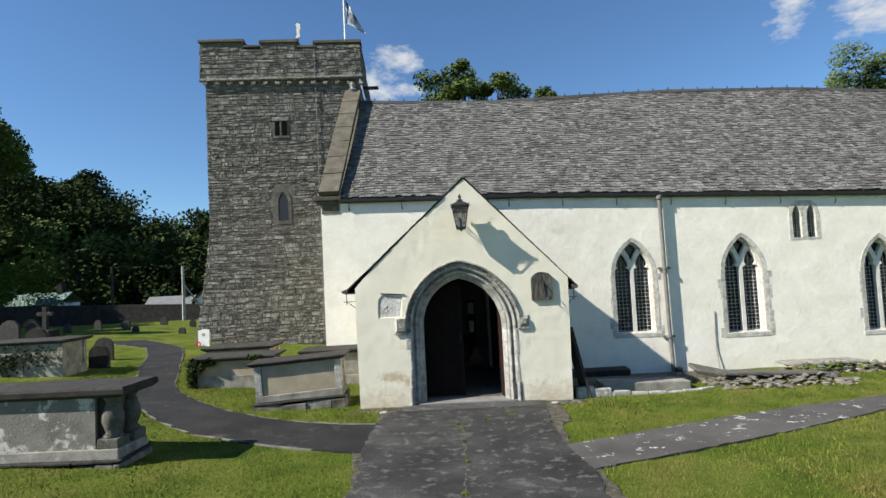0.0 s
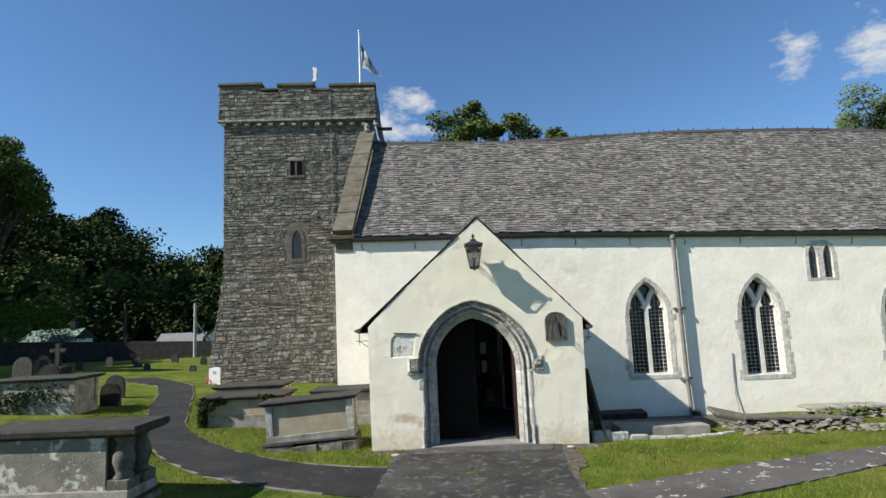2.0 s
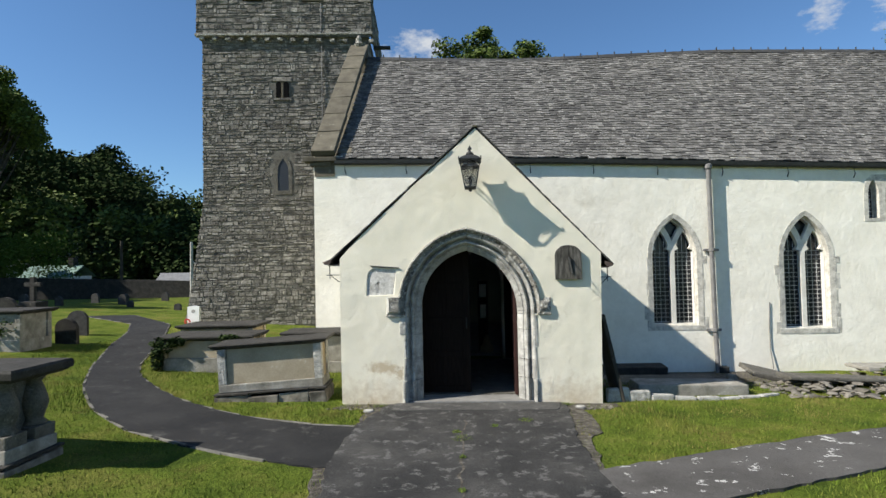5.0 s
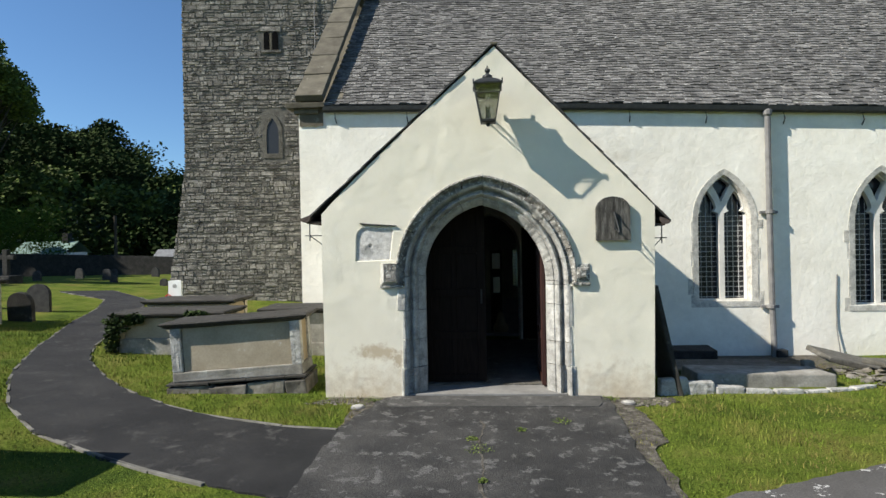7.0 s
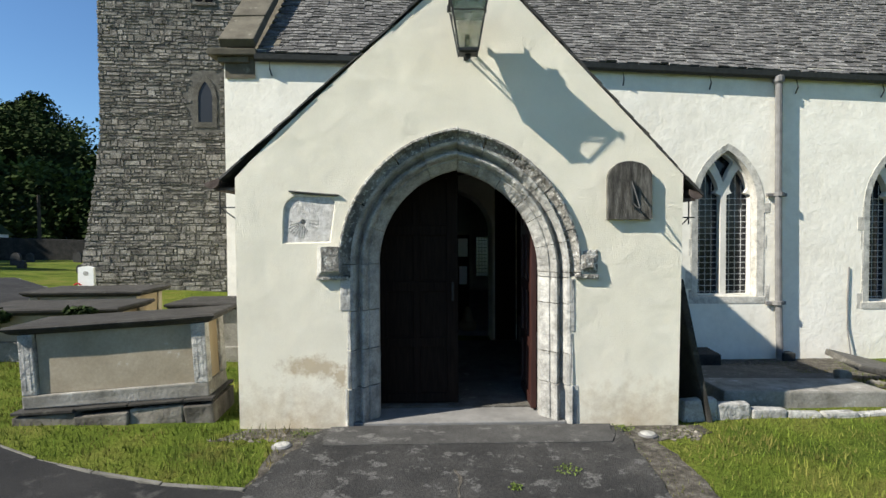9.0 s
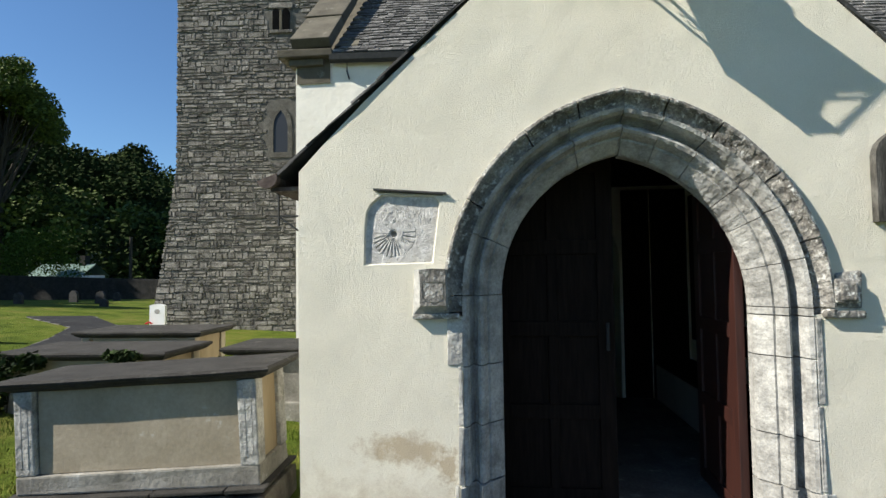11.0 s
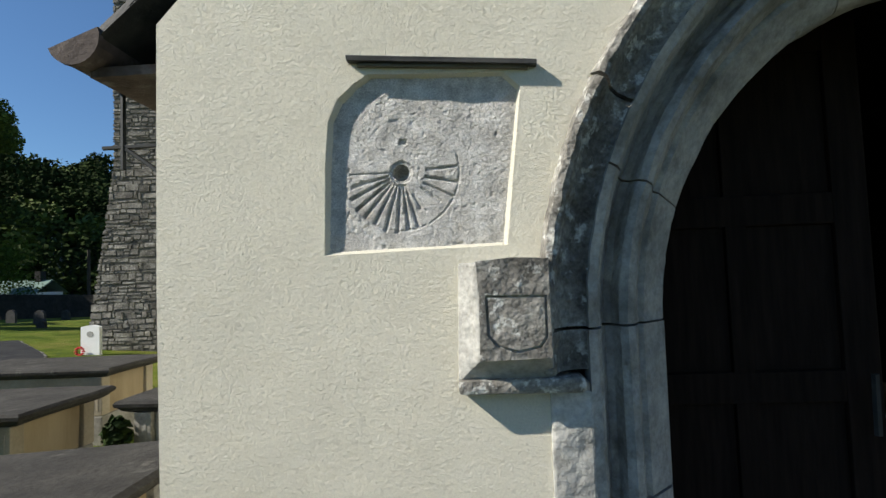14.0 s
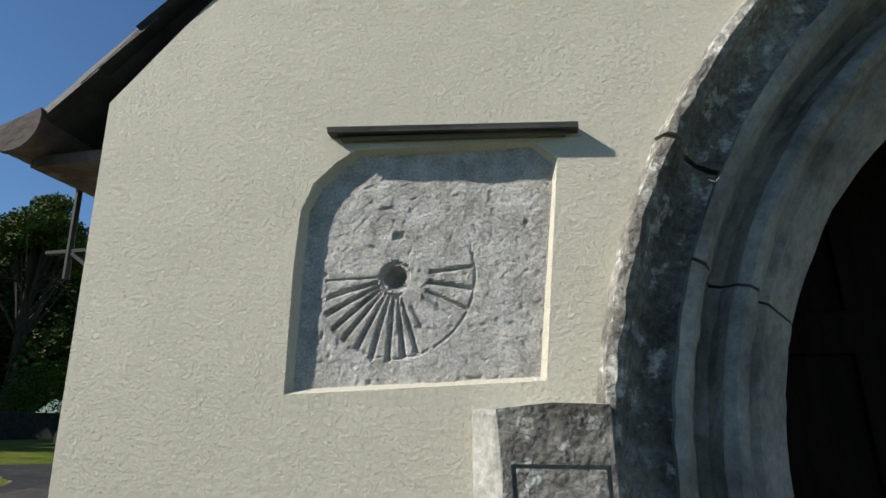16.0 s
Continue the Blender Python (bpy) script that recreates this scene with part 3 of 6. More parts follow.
def church_window(name, cx, half, z0, zs, rise):
    w = thing(name, "two-light pointed window with leaded panes and stone tracery", "window", kind="structure")
    bm = bmesh.new()
    lo, li = window_outline(cx, half + RIM, z0 - 0.10, zs, rise + RIM), window_outline(cx, half, z0, zs, rise)
    lb = window_outline(cx, half - 0.02, z0 + 0.02, zs, rise - 0.02)
    j = [0.012 * noise.noise((i * 2.3, cx, 0)) for i in range(len(lo))]
    loft(bm, [[(x, YN + 0.30, z) for x, z in lo], [(x, YN - 0.006 + q * 0.3, z) for (x, z), q in zip(lo, j)], [(x, YN + 0.004, z) for x, z in li],
              [(x, YN + 0.20, z) for x, z in lb], [(x, YN + 0.30, z) for x, z in lb]])
    part("window_frame", bm, JAMB, w, "weathered grey stone surround")
    part("window_sill", solid(cx - half - 0.13, cx + half + 0.13, YN - 0.010, YN + 0.2, z0 - 0.10, z0 + 0.006, 0.012, 0.004), JAMB, w)
    # long-and-short jamb stones, flush with the wall
    rq = random.Random(int(cx * 100))
    for s in (-1, 1):
        z = z0 - 0.09
        while z < zs - 0.1:
            hq = rq.uniform(0.18, 0.34)
            wq = rq.choice((0.02, 0.04, 0.09))
            a, b = cx + s * (half + RIM + 0.002), cx + s * (half + RIM + wq)
            part("jamb_stone", solid(min(a, b), max(a, b), YN - 0.004, YN + 0.02, z, min(z + hq - 0.012, zs), 0.003, 0.004), JAMB, w)
            z += hq
    # mullion and cusped heads in one pierced slab
    lights = []
    lw = (half - 0.02 - 0.055) / 2
    for s in (-1, 1):
        c = cx + s * (0.045 + lw)
        hz = zs + 0.06
        hh = rise * 0.58
        prof = [(1, 0), (0.98, 0.14), (0.55, 0.22), (0.80, 0.36), (0.66, 0.56), (0.36, 0.80), (0, 1)]
        r = [(c + lw * u, hz + hh * v) for u, v in prof]
        l = [(c - lw * u, hz + hh * v) for u, v in prof[-2::-1]]
        lights.append([(c - lw, z0 + 0.03), (c + lw, z0 + 0.03), *r, *l])
    eye = [(cx + half * u / 0.45, zs + rise * v) for u, v in ((0, 0.95), (0.09, 0.86), (0.15, 0.79), (0.075, 0.62), (0, 0.40), (-0.075, 0.62), (-0.15, 0.79), (-0.09, 0.86))]
    part("tracery", plate(window_outline(cx, half - 0.012, z0 + 0.008, zs, rise - 0.01), [*lights, eye], YN + 0.13, YN + 0.24), PALE, w, "pale stone mullion and cusped tracery")
    part("pane", plate(window_outline(cx, half - 0.015, z0 + 0.008, zs, rise - 0.01), [], YN + 0.262, YN + 0.27), DARKGLASS, w, "dark leaded glass")
    for s in (-1, 1):
        c = cx + s * (0.045 + lw)
        bm = bmesh.new()
        n = 4
        for k in range(n + 1):
            x = c - lw + 2 * lw * k / n
            tube(bm, [(x, YN + 0.225, z0 + 0.03), (x, YN + 0.225, zs + 0.06 + rise * (0.55 - 0.42 * abs(k - n / 2) / (n / 2)))], 0.0046, 4, False)
        z = z0 + 0.06
        while z < zs + rise * 0.18:
            tube(bm, [(c - lw, YN + 0.228, z), (c + lw, YN + 0.228, z)], 0.0046, 4, False)
            z += 0.088
        part("grille", bm, GALV, w, "square metal window guard")
    return w


for k, (c, h, z0, zs, rise) in enumerate(WINDOWS):
    church_window("window_%d" % (k + 1), c, h, z0, zs, rise)

# small twin lancet high in the nave wall
tw = thing("window_5", "small twin pointed window with leaded panes", "window", kind="structure")
c0, hw, z0, z1 = SMALL
lts = []
for s in (-1, 1):
    cc = c0 + s * 0.168
    lts.append([(cc - 0.105, z0 + 0.06), (cc + 0.105, z0 + 0.06), *arch_line(cc, 0.105, z0 + 0.55, 0.29, 5)])
crown = [(c0 + hw, z0), (c0 + hw, z0 + 0.60), (c0 + hw - 0.05, z0 + 0.82), (c0 + 0.2, z1), (c0 - 0.2, z1), (c0 - hw + 0.05, z0 + 0.82), (c0 - hw, z0 + 0.60), (c0 - hw, z0)]
part("window_frame", plate(crown, lts, YN - 0.006, YN + 0.22), JAMB, tw, "weathered grey stone frame")
part("pane", solid(c0 - hw + 0.05, c0 + hw - 0.05, YN + 0.225, YN + 0.235, z0 + 0.03, z1 - 0.02), DARKGLASS, tw, "dark leaded glass")
for s in (-1, 1):
    cc = c0 + s * 0.168
    bm = bmesh.new()
    for k in range(3):
        tube(bm, [(cc - 0.053 + 0.053 * k, YN + 0.12, z0 + 0.07), (cc - 0.053 + 0.053 * k, YN + 0.12, z0 + (0.80 if k == 1 else 0.70))], 0.004, 4, False)
    for k in range(8):
        tube(bm, [(cc - 0.10, YN + 0.122, z0 + 0.12 + 0.08 * k), (cc + 0.10, YN + 0.122, z0 + 0.12 + 0.08 * k)], 0.004, 4, False)
    part("grille", bm, GALV, tw)

# nave roof: boarding below, slates above
roof_nave = thing("roof_nave", "steep sagging roof of mottled grey stone slates", "roof", kind="structure")
YR, YE = 17.1, 13.03
XL = -2.52
bm = bmesh.new()
xs = [XL, 2, 5.5, 10, 14, 22.2]
front = [[(x, YE, eave_z(x) - 0.05) for x in xs], [(x, YE, eave_z(x)) for x in xs], [(x, (YE + YR) / 2, (eave_z(x) + ridge_z(x)) / 2 - 0.13) for x in xs], [(x, YR, ridge_z(x) - 0.05) for x in xs],
         [(x, 21.3, eave_z(x)) for x in xs], [(x, 21.3, eave_z(x) - 0.1) for x in xs], [(x, YR, ridge_z(x) - 0.35) for x in xs], [(x, YE, eave_z(x) - 0.05) for x in xs]]
loft(bm, front, closed=False)
part("roof_boarding", bm, DARKSLATE, roof_nave, "dark boarding under the slates")


def roof_point(x, f):
    """A point of the south slope: f is 0 at the eave and 1 at the ridge."""
    sag = -0.05 * math.sin(math.pi * f) + 0.03 * noise.noise((x * 0.45, f * 2.5, 5))
    return Vector((x, YE + (YR - YE) * f, eave_z(x) + 0.02 + (ridge_z(x) - eave_z(x) - 0.02) * f + sag))


courses = 46
sl_v, sl_f = [], []
for c in range(courses):
    f0, f1 = c / courses, (c + 1.7) / courses
    width = 0.135 + 0.02 * math.sin(c * 1.7)
    x = XL + 0.02 + (width * 0.5 if c % 2 else 0)
    while x < 17.0:
        w = width * random.uniform(0.72, 1.28)
        drop = random.uniform(-0.26, 0.26) / courses
        a, b = roof_point(x + 0.004, f0 + drop), roof_point(x + w - 0.004, f0 + drop + random.uniform(-0.03, 0.03) / courses)
        d, e = roof_point(x + w - 0.004, min(f1, 1)), roof_point(x + 0.004, min(f1, 1))
        n = Vector((0, -0.66, 0.75))
        t = random.uniform(0.012, 0.026)
        up = n * (t + 0.010)
        base = len(sl_v)
        sl_v += [tuple(a + up), tuple(b + up), tuple(d + n * 0.004), tuple(e + n * 0.004), tuple(a + n * 0.004), tuple(b + n * 0.004)]
        sl_f += [(base, base + 1, base + 2, base + 3), (base, base + 4, base + 5, base + 1), (base, base + 3, base + 4), (base + 1, base + 5, base + 2)]
        x += w
SLATE_DATA = (sl_v, sl_f)
# ridge: dark tiles with small upstands
bm = bmesh.new()
x = XL
while x < 21:
    L = 0.46
    z0r, z1r = ridge_z(x), ridge_z(x + L)
    for s in (-1, 1):
        q = [bm.verts.new(p) for p in ((x, YR, z0r + 0.04), (x + L - 0.01, YR, z1r + 0.04), (x + L - 0.01, YR + s * 0.14, z1r - 0.09), (x, YR + s * 0.14, z0r - 0.09))]
        bm.faces.new(q)
    tube(bm, [(x + L - 0.01, YR, z1r + 0.02), (x + L - 0.01, YR, z1r + 0.10)], 0.018, 5)
    x += L
part("ridge_tiles", bm, DARKSLATE, roof_nave, "dark ridge tiles")

# gable coping on the west end, in overlapping slabs
coping = thing("gable_coping", "brown weathered stone gable coping in overlapping slabs", "coping", kind="structure")
n_slab = 7
for k in range(n_slab):
    f0, f1 = k / n_slab, (k + 1.12) / n_slab
    pa = Vector((-2.97, YN - 0.09 + (YR - YN + 0.09) * f0, 4.42 + (8.30 - 4.42) * f0))
    pb = Vector((-2.97, YN - 0.09 + (YR - YN + 0.09) * min(f1, 1), 4.42 + (8.30 - 4.42) * min(f1, 1)))
    d = pb - pa
    bm = solid(0, 0.50, 0, d.length, 0, 0.13, 0.015, 0.008)
    o = part("coping_slab", bm, COPING, coping)
    o.matrix_basis = pose(pa.x - 0.02, pa.y, pa.z, math.degrees(math.atan2(d.z, d.y)) - 1.2, 0, 0)
bm = bmesh.new()
v0 = [(-2.95, YN - 0.02, 4.0), (-2.95, YN - 0.02, 4.42), (-2.95, YR, 8.28), (-2.95, YR, 7.6)]
loft(bm, [v0, [(-2.52, y, z) for _, y, z in v0]])
part("coping_wall", bm, COPING, coping)
part("kneeler", solid(-3.16, -2.46, YN - 0.14, YN + 0.2, 4.31, 4.40, 0.015, 0.010), COPING, coping, "projecting kneeler stone")
part("kneeler_corbel", solid(-3.04, -2.60, YN - 0.07, YN + 0.1, 4.22, 4.305, 0.012, 0.008), COPING, coping)
bm = bmesh.new()
lathe(bm, [(0.10, 0), (0.14, 0.08), (0.07, 0.16), (0.09, 0.24), (0.02, 0.34)], (-2.75, YR - 0.1, 8.3), 7)
part("finial", bm, HOOD, coping, "worn lichened finial")

for gname, gx0, gx1 in (("wall_gable_west", -2.48, -2.2), ("wall_gable_east", 21.45, 21.9)):
    bm = bmesh.new()
    xg = (gx0 + gx1) / 2
    gl = [(13.2, 3.3), (13.2, eave_z(xg) + 0.2), ((YE + YR) / 2, (eave_z(xg) + ridge_z(xg)) / 2 - 0.17), (YR, ridge_z(xg) - 0.15), (21.0, eave_z(xg) + 0.1), (21.0, 3.3)]
    rings = loft(bm, [[(gx0, y, z) for y, z in gl], [(gx1, y, z) for y, z in gl]])
    bm.faces.new(rings[0])
    bm.faces.new(rings[1][::-1])
    tagged(part(gname, bm, COPING), "plain gable end of the nave", "wall", kind="structure")
# eave gutter with hooks, and the downpipe
gut = thing("eave_gutter", "black iron gutter under the nave eaves", "gutter")
bm = bmesh.new()
gxs = [-2.5, 2, 5.5, 10, 22]
ring = [(YE - 0.07, 0.0), (YE - 0.06, -0.07), (YE - 0.01, -0.10), (YE + 0.035, -0.07), (YE + 0.045, 0.0), (YE + 0.025, -0.06), (YE - 0.01, -0.085), (YE - 0.05, -0.06)]
loft(bm, [[(x, y, eave_z(x) + z) for y, z in ring] for x in gxs])
part("trough", bm, IRON, gut)
for x in np.arange(-2.3, 16, 1.28):
    x = float(x)
    bm = bmesh.new()
    tube(bm, [(x, YE + 0.03, eave_z(x) - 0.05), (x + 0.01, YE - 0.01, eave_z(x) - 0.20), (x + 0.02, YN - 0.01, eave_z(x) - 0.28)], 0.011, 5)
    part("gutter_hook", bm, IRON, gut)
pipe = thing("downpipe", "grey painted cast iron downpipe on the white wall", "pipe")
bm = bmesh.new()
tube(bm, [(5.10, YN - 0.09, 3.98), (5.11, YN - 0.09, 2.3), (5.13, YN - 0.09, 0.7), (5.16, YN - 0.09, -0.2)], 0.048, 10)
part("pipe_run", bm, PIPE, pipe, smooth=False)
bm = bmesh.new()
lathe(bm, [(0.05, 0), (0.075, 0.03), (0.075, 0.10), (0.02, 0.14)], (5.10, YN - 0.09, 3.90), 10)
part("pipe_head", bm, PIPE, pipe)
for z in (2.29, 0.69):
    bm = bmesh.new()
    lathe(bm, [(0.06, -0.03), (0.072, -0.025), (0.072, 0.025), (0.06, 0.03)], (5.12, YN - 0.09, z), 10)
    box(bm, 4.97, 5.27, YN - 0.05, YN - 0.015, z - 0.03, z + 0.02, 0.008)
    part("pipe_clip", bm, PIPE, pipe)
part("shoe", solid(5.16, 5.34, YN - 0.18, YN - 0.02, -0.17, -0.03, 0.02), IRON, pipe)
cab = thing("earth_cable", "thin dark cable running down the wall", "cable")
bm = bmesh.new()
tube(bm, [(6.235, YN - 0.012, 1.21), (6.215, YN - 0.016, 0.7), (6.215, YN - 0.02, 0.3), (6.25, YN - 0.05, -0.1)], 0.010, 5)
part("cable_run", bm, PIPE, cab)

# ---- tower ----
tower = thing("wall_tower", "grey rubble stone church tower with battlements", "tower", kind="structure", at=(-8.5, 19.45, 0), turn=4.6)
TWID, TDEP = 5.5, 5.6


def batter(z):
    return 0.62 * max(0.0, (4.4 - z) / 4.1) ** 1.15


bm = bmesh.new()
loft(bm, [[(-batter(z) + 0.02, 0.004, z), (TWID - 0.01, 0.004, z), (TWID - 0.01, TDEP, z), (-batter(z) + 0.02, TDEP, z)] for z in (-0.5, 0.4, 1.5, 3, 4.4, 9.9)])
part("core", bm, MORTAR, tower, "weathered mortar behind the stones")
PAR = 0.14


def par_top(u):
    return 11.36 - 0.03 * u


bm = bmesh.new()
loft(bm, [[(-PAR + 0.02, -PAR + 0.004, z0), (TWID + PAR - 0.01, -PAR + 0.004, z0 - 0.16), (TWID + PAR - 0.01, TDEP, z0 - 0.16), (-PAR + 0.02, TDEP, z0)] for z0 in (9.9, 11.02)])
part("parapet_core", bm, MORTAR, tower)
for u0, u1 in ((-PAR, 1.42), (2.02, 3.36), (3.95, TWID + PAR)):
    zb = par_top((u0 + u1) / 2)
    bm = solid(u0 + 0.02, u1 - 0.02, -PAR + 0.03, 0.3, zb - 0.42, zb - 0.10)
    part("merlon", bm, MORTAR, tower)
    part("merlon_cap", solid(u0 - 0.03, u1 + 0.03, -PAR - 0.05, 0.36, zb - 0.10, zb, 0.012, 0.008), COPING, tower, "thin weathered cap stone")
for u0, u1 in ((1.42, 2.02), (3.36, 3.95)):
    zb = par_top((u0 + u1) / 2) - 0.20
    part("crenel_cap", solid(u0, u1, -PAR - 0.04, 0.36, zb - 0.08, zb, 0.012, 0.006), COPING, tower)
part("east_merlon", solid(TWID - 0.16, TWID + PAR, 0.3, 1.9, 10.8, 11.2, 0.01), MORTAR, tower)
part("string_course", solid(-PAR - 0.04, TWID + PAR + 0.04, -PAR - 0.03, 0.02, 9.83, 9.92, 0.015), HOOD, tower, "dark projecting string course")
for k in range(14):
    u = -0.05 + k * 0.43
    part("corbel", solid(u, u + 0.16, -PAR, 0.02, 9.72 - 0.028 * u, 9.83 - 0.028 * u, 0.02, 0.006), HOOD, tower)
part("spout", solid(TWID + PAR, TWID + 0.72, 0.35, 0.5, 9.55, 9.64, 0.01), IRON, tower, "dark water spout")

# openings of the tower
tow_w = thing("window_6", "pair of narrow round-headed belfry slits", "window", kind="structure", at=(-8.5, 19.45, 0), turn=4.6)
# each slit is a black plate, its inner shade put into the colour
for s in (0, 1):
    c = 2.52 + s * 0.25
    part("slit", plate([(c - 0.085, 7.78), (c + 0.085, 7.78), *arch_line(c, 0.085, 8.22, 0.09, 4)], [], -0.045, 0.02), BLACK, tow_w, "black plate for the shade in the slit")
part("slit_mullion", solid(2.61, 2.68, -0.05, 0.02, 7.76, 8.28, 0.01), COPING, tow_w)
part("slit_sill", solid(2.36, 2.94, -0.05, 0.02, 7.69, 7.77, 0.012), STONE, tow_w)
part("slit_lintel", solid(2.34, 2.94, -0.045, 0.02, 8.32, 8.46, 0.015), STONE, tow_w)
lan = thing("window_7", "small trefoil-headed lancet window with grey glass", "window", kind="structure", at=(-8.5, 19.45, 0), turn=4.6)
lo = [(2.34, 4.55), (2.92, 4.55), *arch_line(2.63, 0.29, 5.30, 0.62, 6)]
li = [(2.45, 4.68), (2.81, 4.68), *arch_line(2.63, 0.18, 5.30, 0.44, 6)]
part("window_frame", plate(lo, [li], -0.018, 0.06), TOMB_DARK, lan, "worn stone frame")
part("pane", plate(li, [], 0.0, 0.01), glass("grey lancet glass", (0.02, 0.024, 0.032), 0.45, 0.0), lan)
con = thing("lightning_conductor", "thin grey conductor strip down the tower", "cable")
con.matrix_basis = pose(-8.5, 19.45, 0, 0, 0, 4.6)
bm = bmesh.new()
tube(bm, [(3.97, -0.17, 10.9), (3.96, -0.17, 9.9), (3.96, -0.06, 9.7), (3.95, -0.06, 5), (3.93, -0.06, 0.3)], 0.014, 5)
part("strip", bm, PIPE, con)

vane = thing("weathervane", "small gilded weathercock on a short post", "weathervane")
vane.matrix_basis = pose(-5.61, 21.5, 11.82)
bm = bmesh.new()
tube(bm, [(0, 0, -1.0), (0, 0, 0.42)], 0.025, 6)
part("post", bm, IRON, vane)
prof = [(-0.10, 0.40), (0.02, 0.36), (0.10, 0.44), (0.07, 0.62), (0.12, 0.80), (0.10, 0.95), (-0.02, 1.0), (-0.08, 0.92), (-0.03, 0.86), (-0.05, 0.66), (-0.03, 0.52)]
bm = plate(prof, [], -0.03, 0.03)
part("cockerel", bm, GOLD, vane, "gilded cockerel")
pole = thing("flagpole", "white flagpole with a drooping pale flag", "flagpole")
pole.matrix_basis = pose(-3.55, 20.6, 10.8)
bm = bmesh.new()
tube(bm, [(0, 0, -0.3), (0, 0, 1.6), (0, 0, 2.95)], [0.045, 0.04, 0.03], 8)
part("mast", bm, WHITE, pole)
bm = bmesh.new()
lathe(bm, [(0.02, 0), (0.05, 0.03), (0.05, 0.07), (0.01, 0.1)], (0, 0, 2.93), 8)
part("truck", bm, WHITE, pole)
bm = bmesh.new()
rows = []
for k in range(9):
    f = k / 8
    rows.append([bm.verts.new((0.05 + g * (0.30 + 0.55 * f) * 0.9, 0.08 * math.sin(6 * g + 3 * f), 2.45 - 1.0 * f - 0.55 * g * (1 - 0.2 * f))) for g in np.linspace(0, 1, 8)])
for r0, r1 in zip(rows, rows[1:]):
    for k in range(7):
        bm.faces.new((r0[k], r0[k + 1], r1[k + 1], r1[k]))
bmesh.ops.solidify(bm, geom=bm.faces[:], thickness=0.006)
part("flag", bm, FLAG, pole, "pale drooping flag", smooth=True)

# ---- porch ----
YP = 9.526
PORCH_L, PORCH_R = -1.566, 2.115
APEX_X = 0.255
# each half of the doorway is struck from its own centre: x, height and inner radius
ARC = {-1: (0.390, 1.482, 0.787), 1: (0.071, 1.404, 0.862)}


def arch_point(side, r, f):
    """A point of the arch: r out from its inner edge, f from springing (0) to apex (1), or metres below the springing."""
    c, spring, inner = ARC[side]
    r += inner
    if f < 0:
        return c + side * r, spring + f
    a = f * math.acos(abs(APEX_X - c) / r)
    return c + side * r * math.cos(a), spring + r * math.sin(a)


R_CUT = 0.335
cut_r = [arch_point(1, R_CUT, k / 12) for k in range(13)]
cut_l = [arch_point(-1, R_CUT, k / 12) for k in range(11, -1, -1)]
cut_r[-1] = (APEX_X, cut_r[-1][1])
cut_r = [(arch_point(1, 0.25, 0)[0], 1.37), (cut_r[0][0], 1.37), *cut_r]
cut_l = [*cut_l, (cut_l[-1][0], 1.37), (arch_point(-1, 0.25, 0)[0], 1.37)]
jr, jl = cut_r[0][0], cut_l[-1][0]
outer = [(PORCH_L - 0.005, -0.3), (jl, -0.3), *[(x, z) for x, z in cut_l[::-1]], *[(x, z) for x, z in cut_r[::-1]], (jr, -0.3), (PORCH_R - 0.02, -0.3), (PORCH_R + 0.02, 2.215), (0.404, 4.035), (-0.50, 3.232), (-1.20, 2.598), (-1.45, 2.350), (PORCH_L - 0.02, 2.205), (PORCH_L - 0.024, 1.6)]
DIAL_HOLE = [(-1.206, 1.658), (-0.806, 1.666), (-0.764, 2.01), (-0.80, 2.045), (-1.10, 2.058), (-1.132, 2.038), (-1.170, 2.005), (-1.192, 1.955), (-1.200, 1.86)]
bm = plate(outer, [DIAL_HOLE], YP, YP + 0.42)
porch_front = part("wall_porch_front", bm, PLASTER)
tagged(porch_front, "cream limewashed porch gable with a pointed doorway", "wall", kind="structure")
bm = solid(PORCH_L + 0.002, PORCH_L + 0.42, YP + 0.42, YN, -0.3, 2.15)
tagged(part("wall_porch_west", bm, PLASTER), "cream limewashed porch side wall", "wall", kind="structure")
bm = solid(PORCH_R - 0.42, PORCH_R - 0.002, YP + 0.42, YN, -0.3, 2.12)
tagged(part("wall_porch_east", bm, PLASTER), "cream limewashed porch side wall", "wall", kind="structure")
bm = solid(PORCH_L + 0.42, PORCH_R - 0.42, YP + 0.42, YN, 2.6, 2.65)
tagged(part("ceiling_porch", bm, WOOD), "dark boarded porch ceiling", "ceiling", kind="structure")

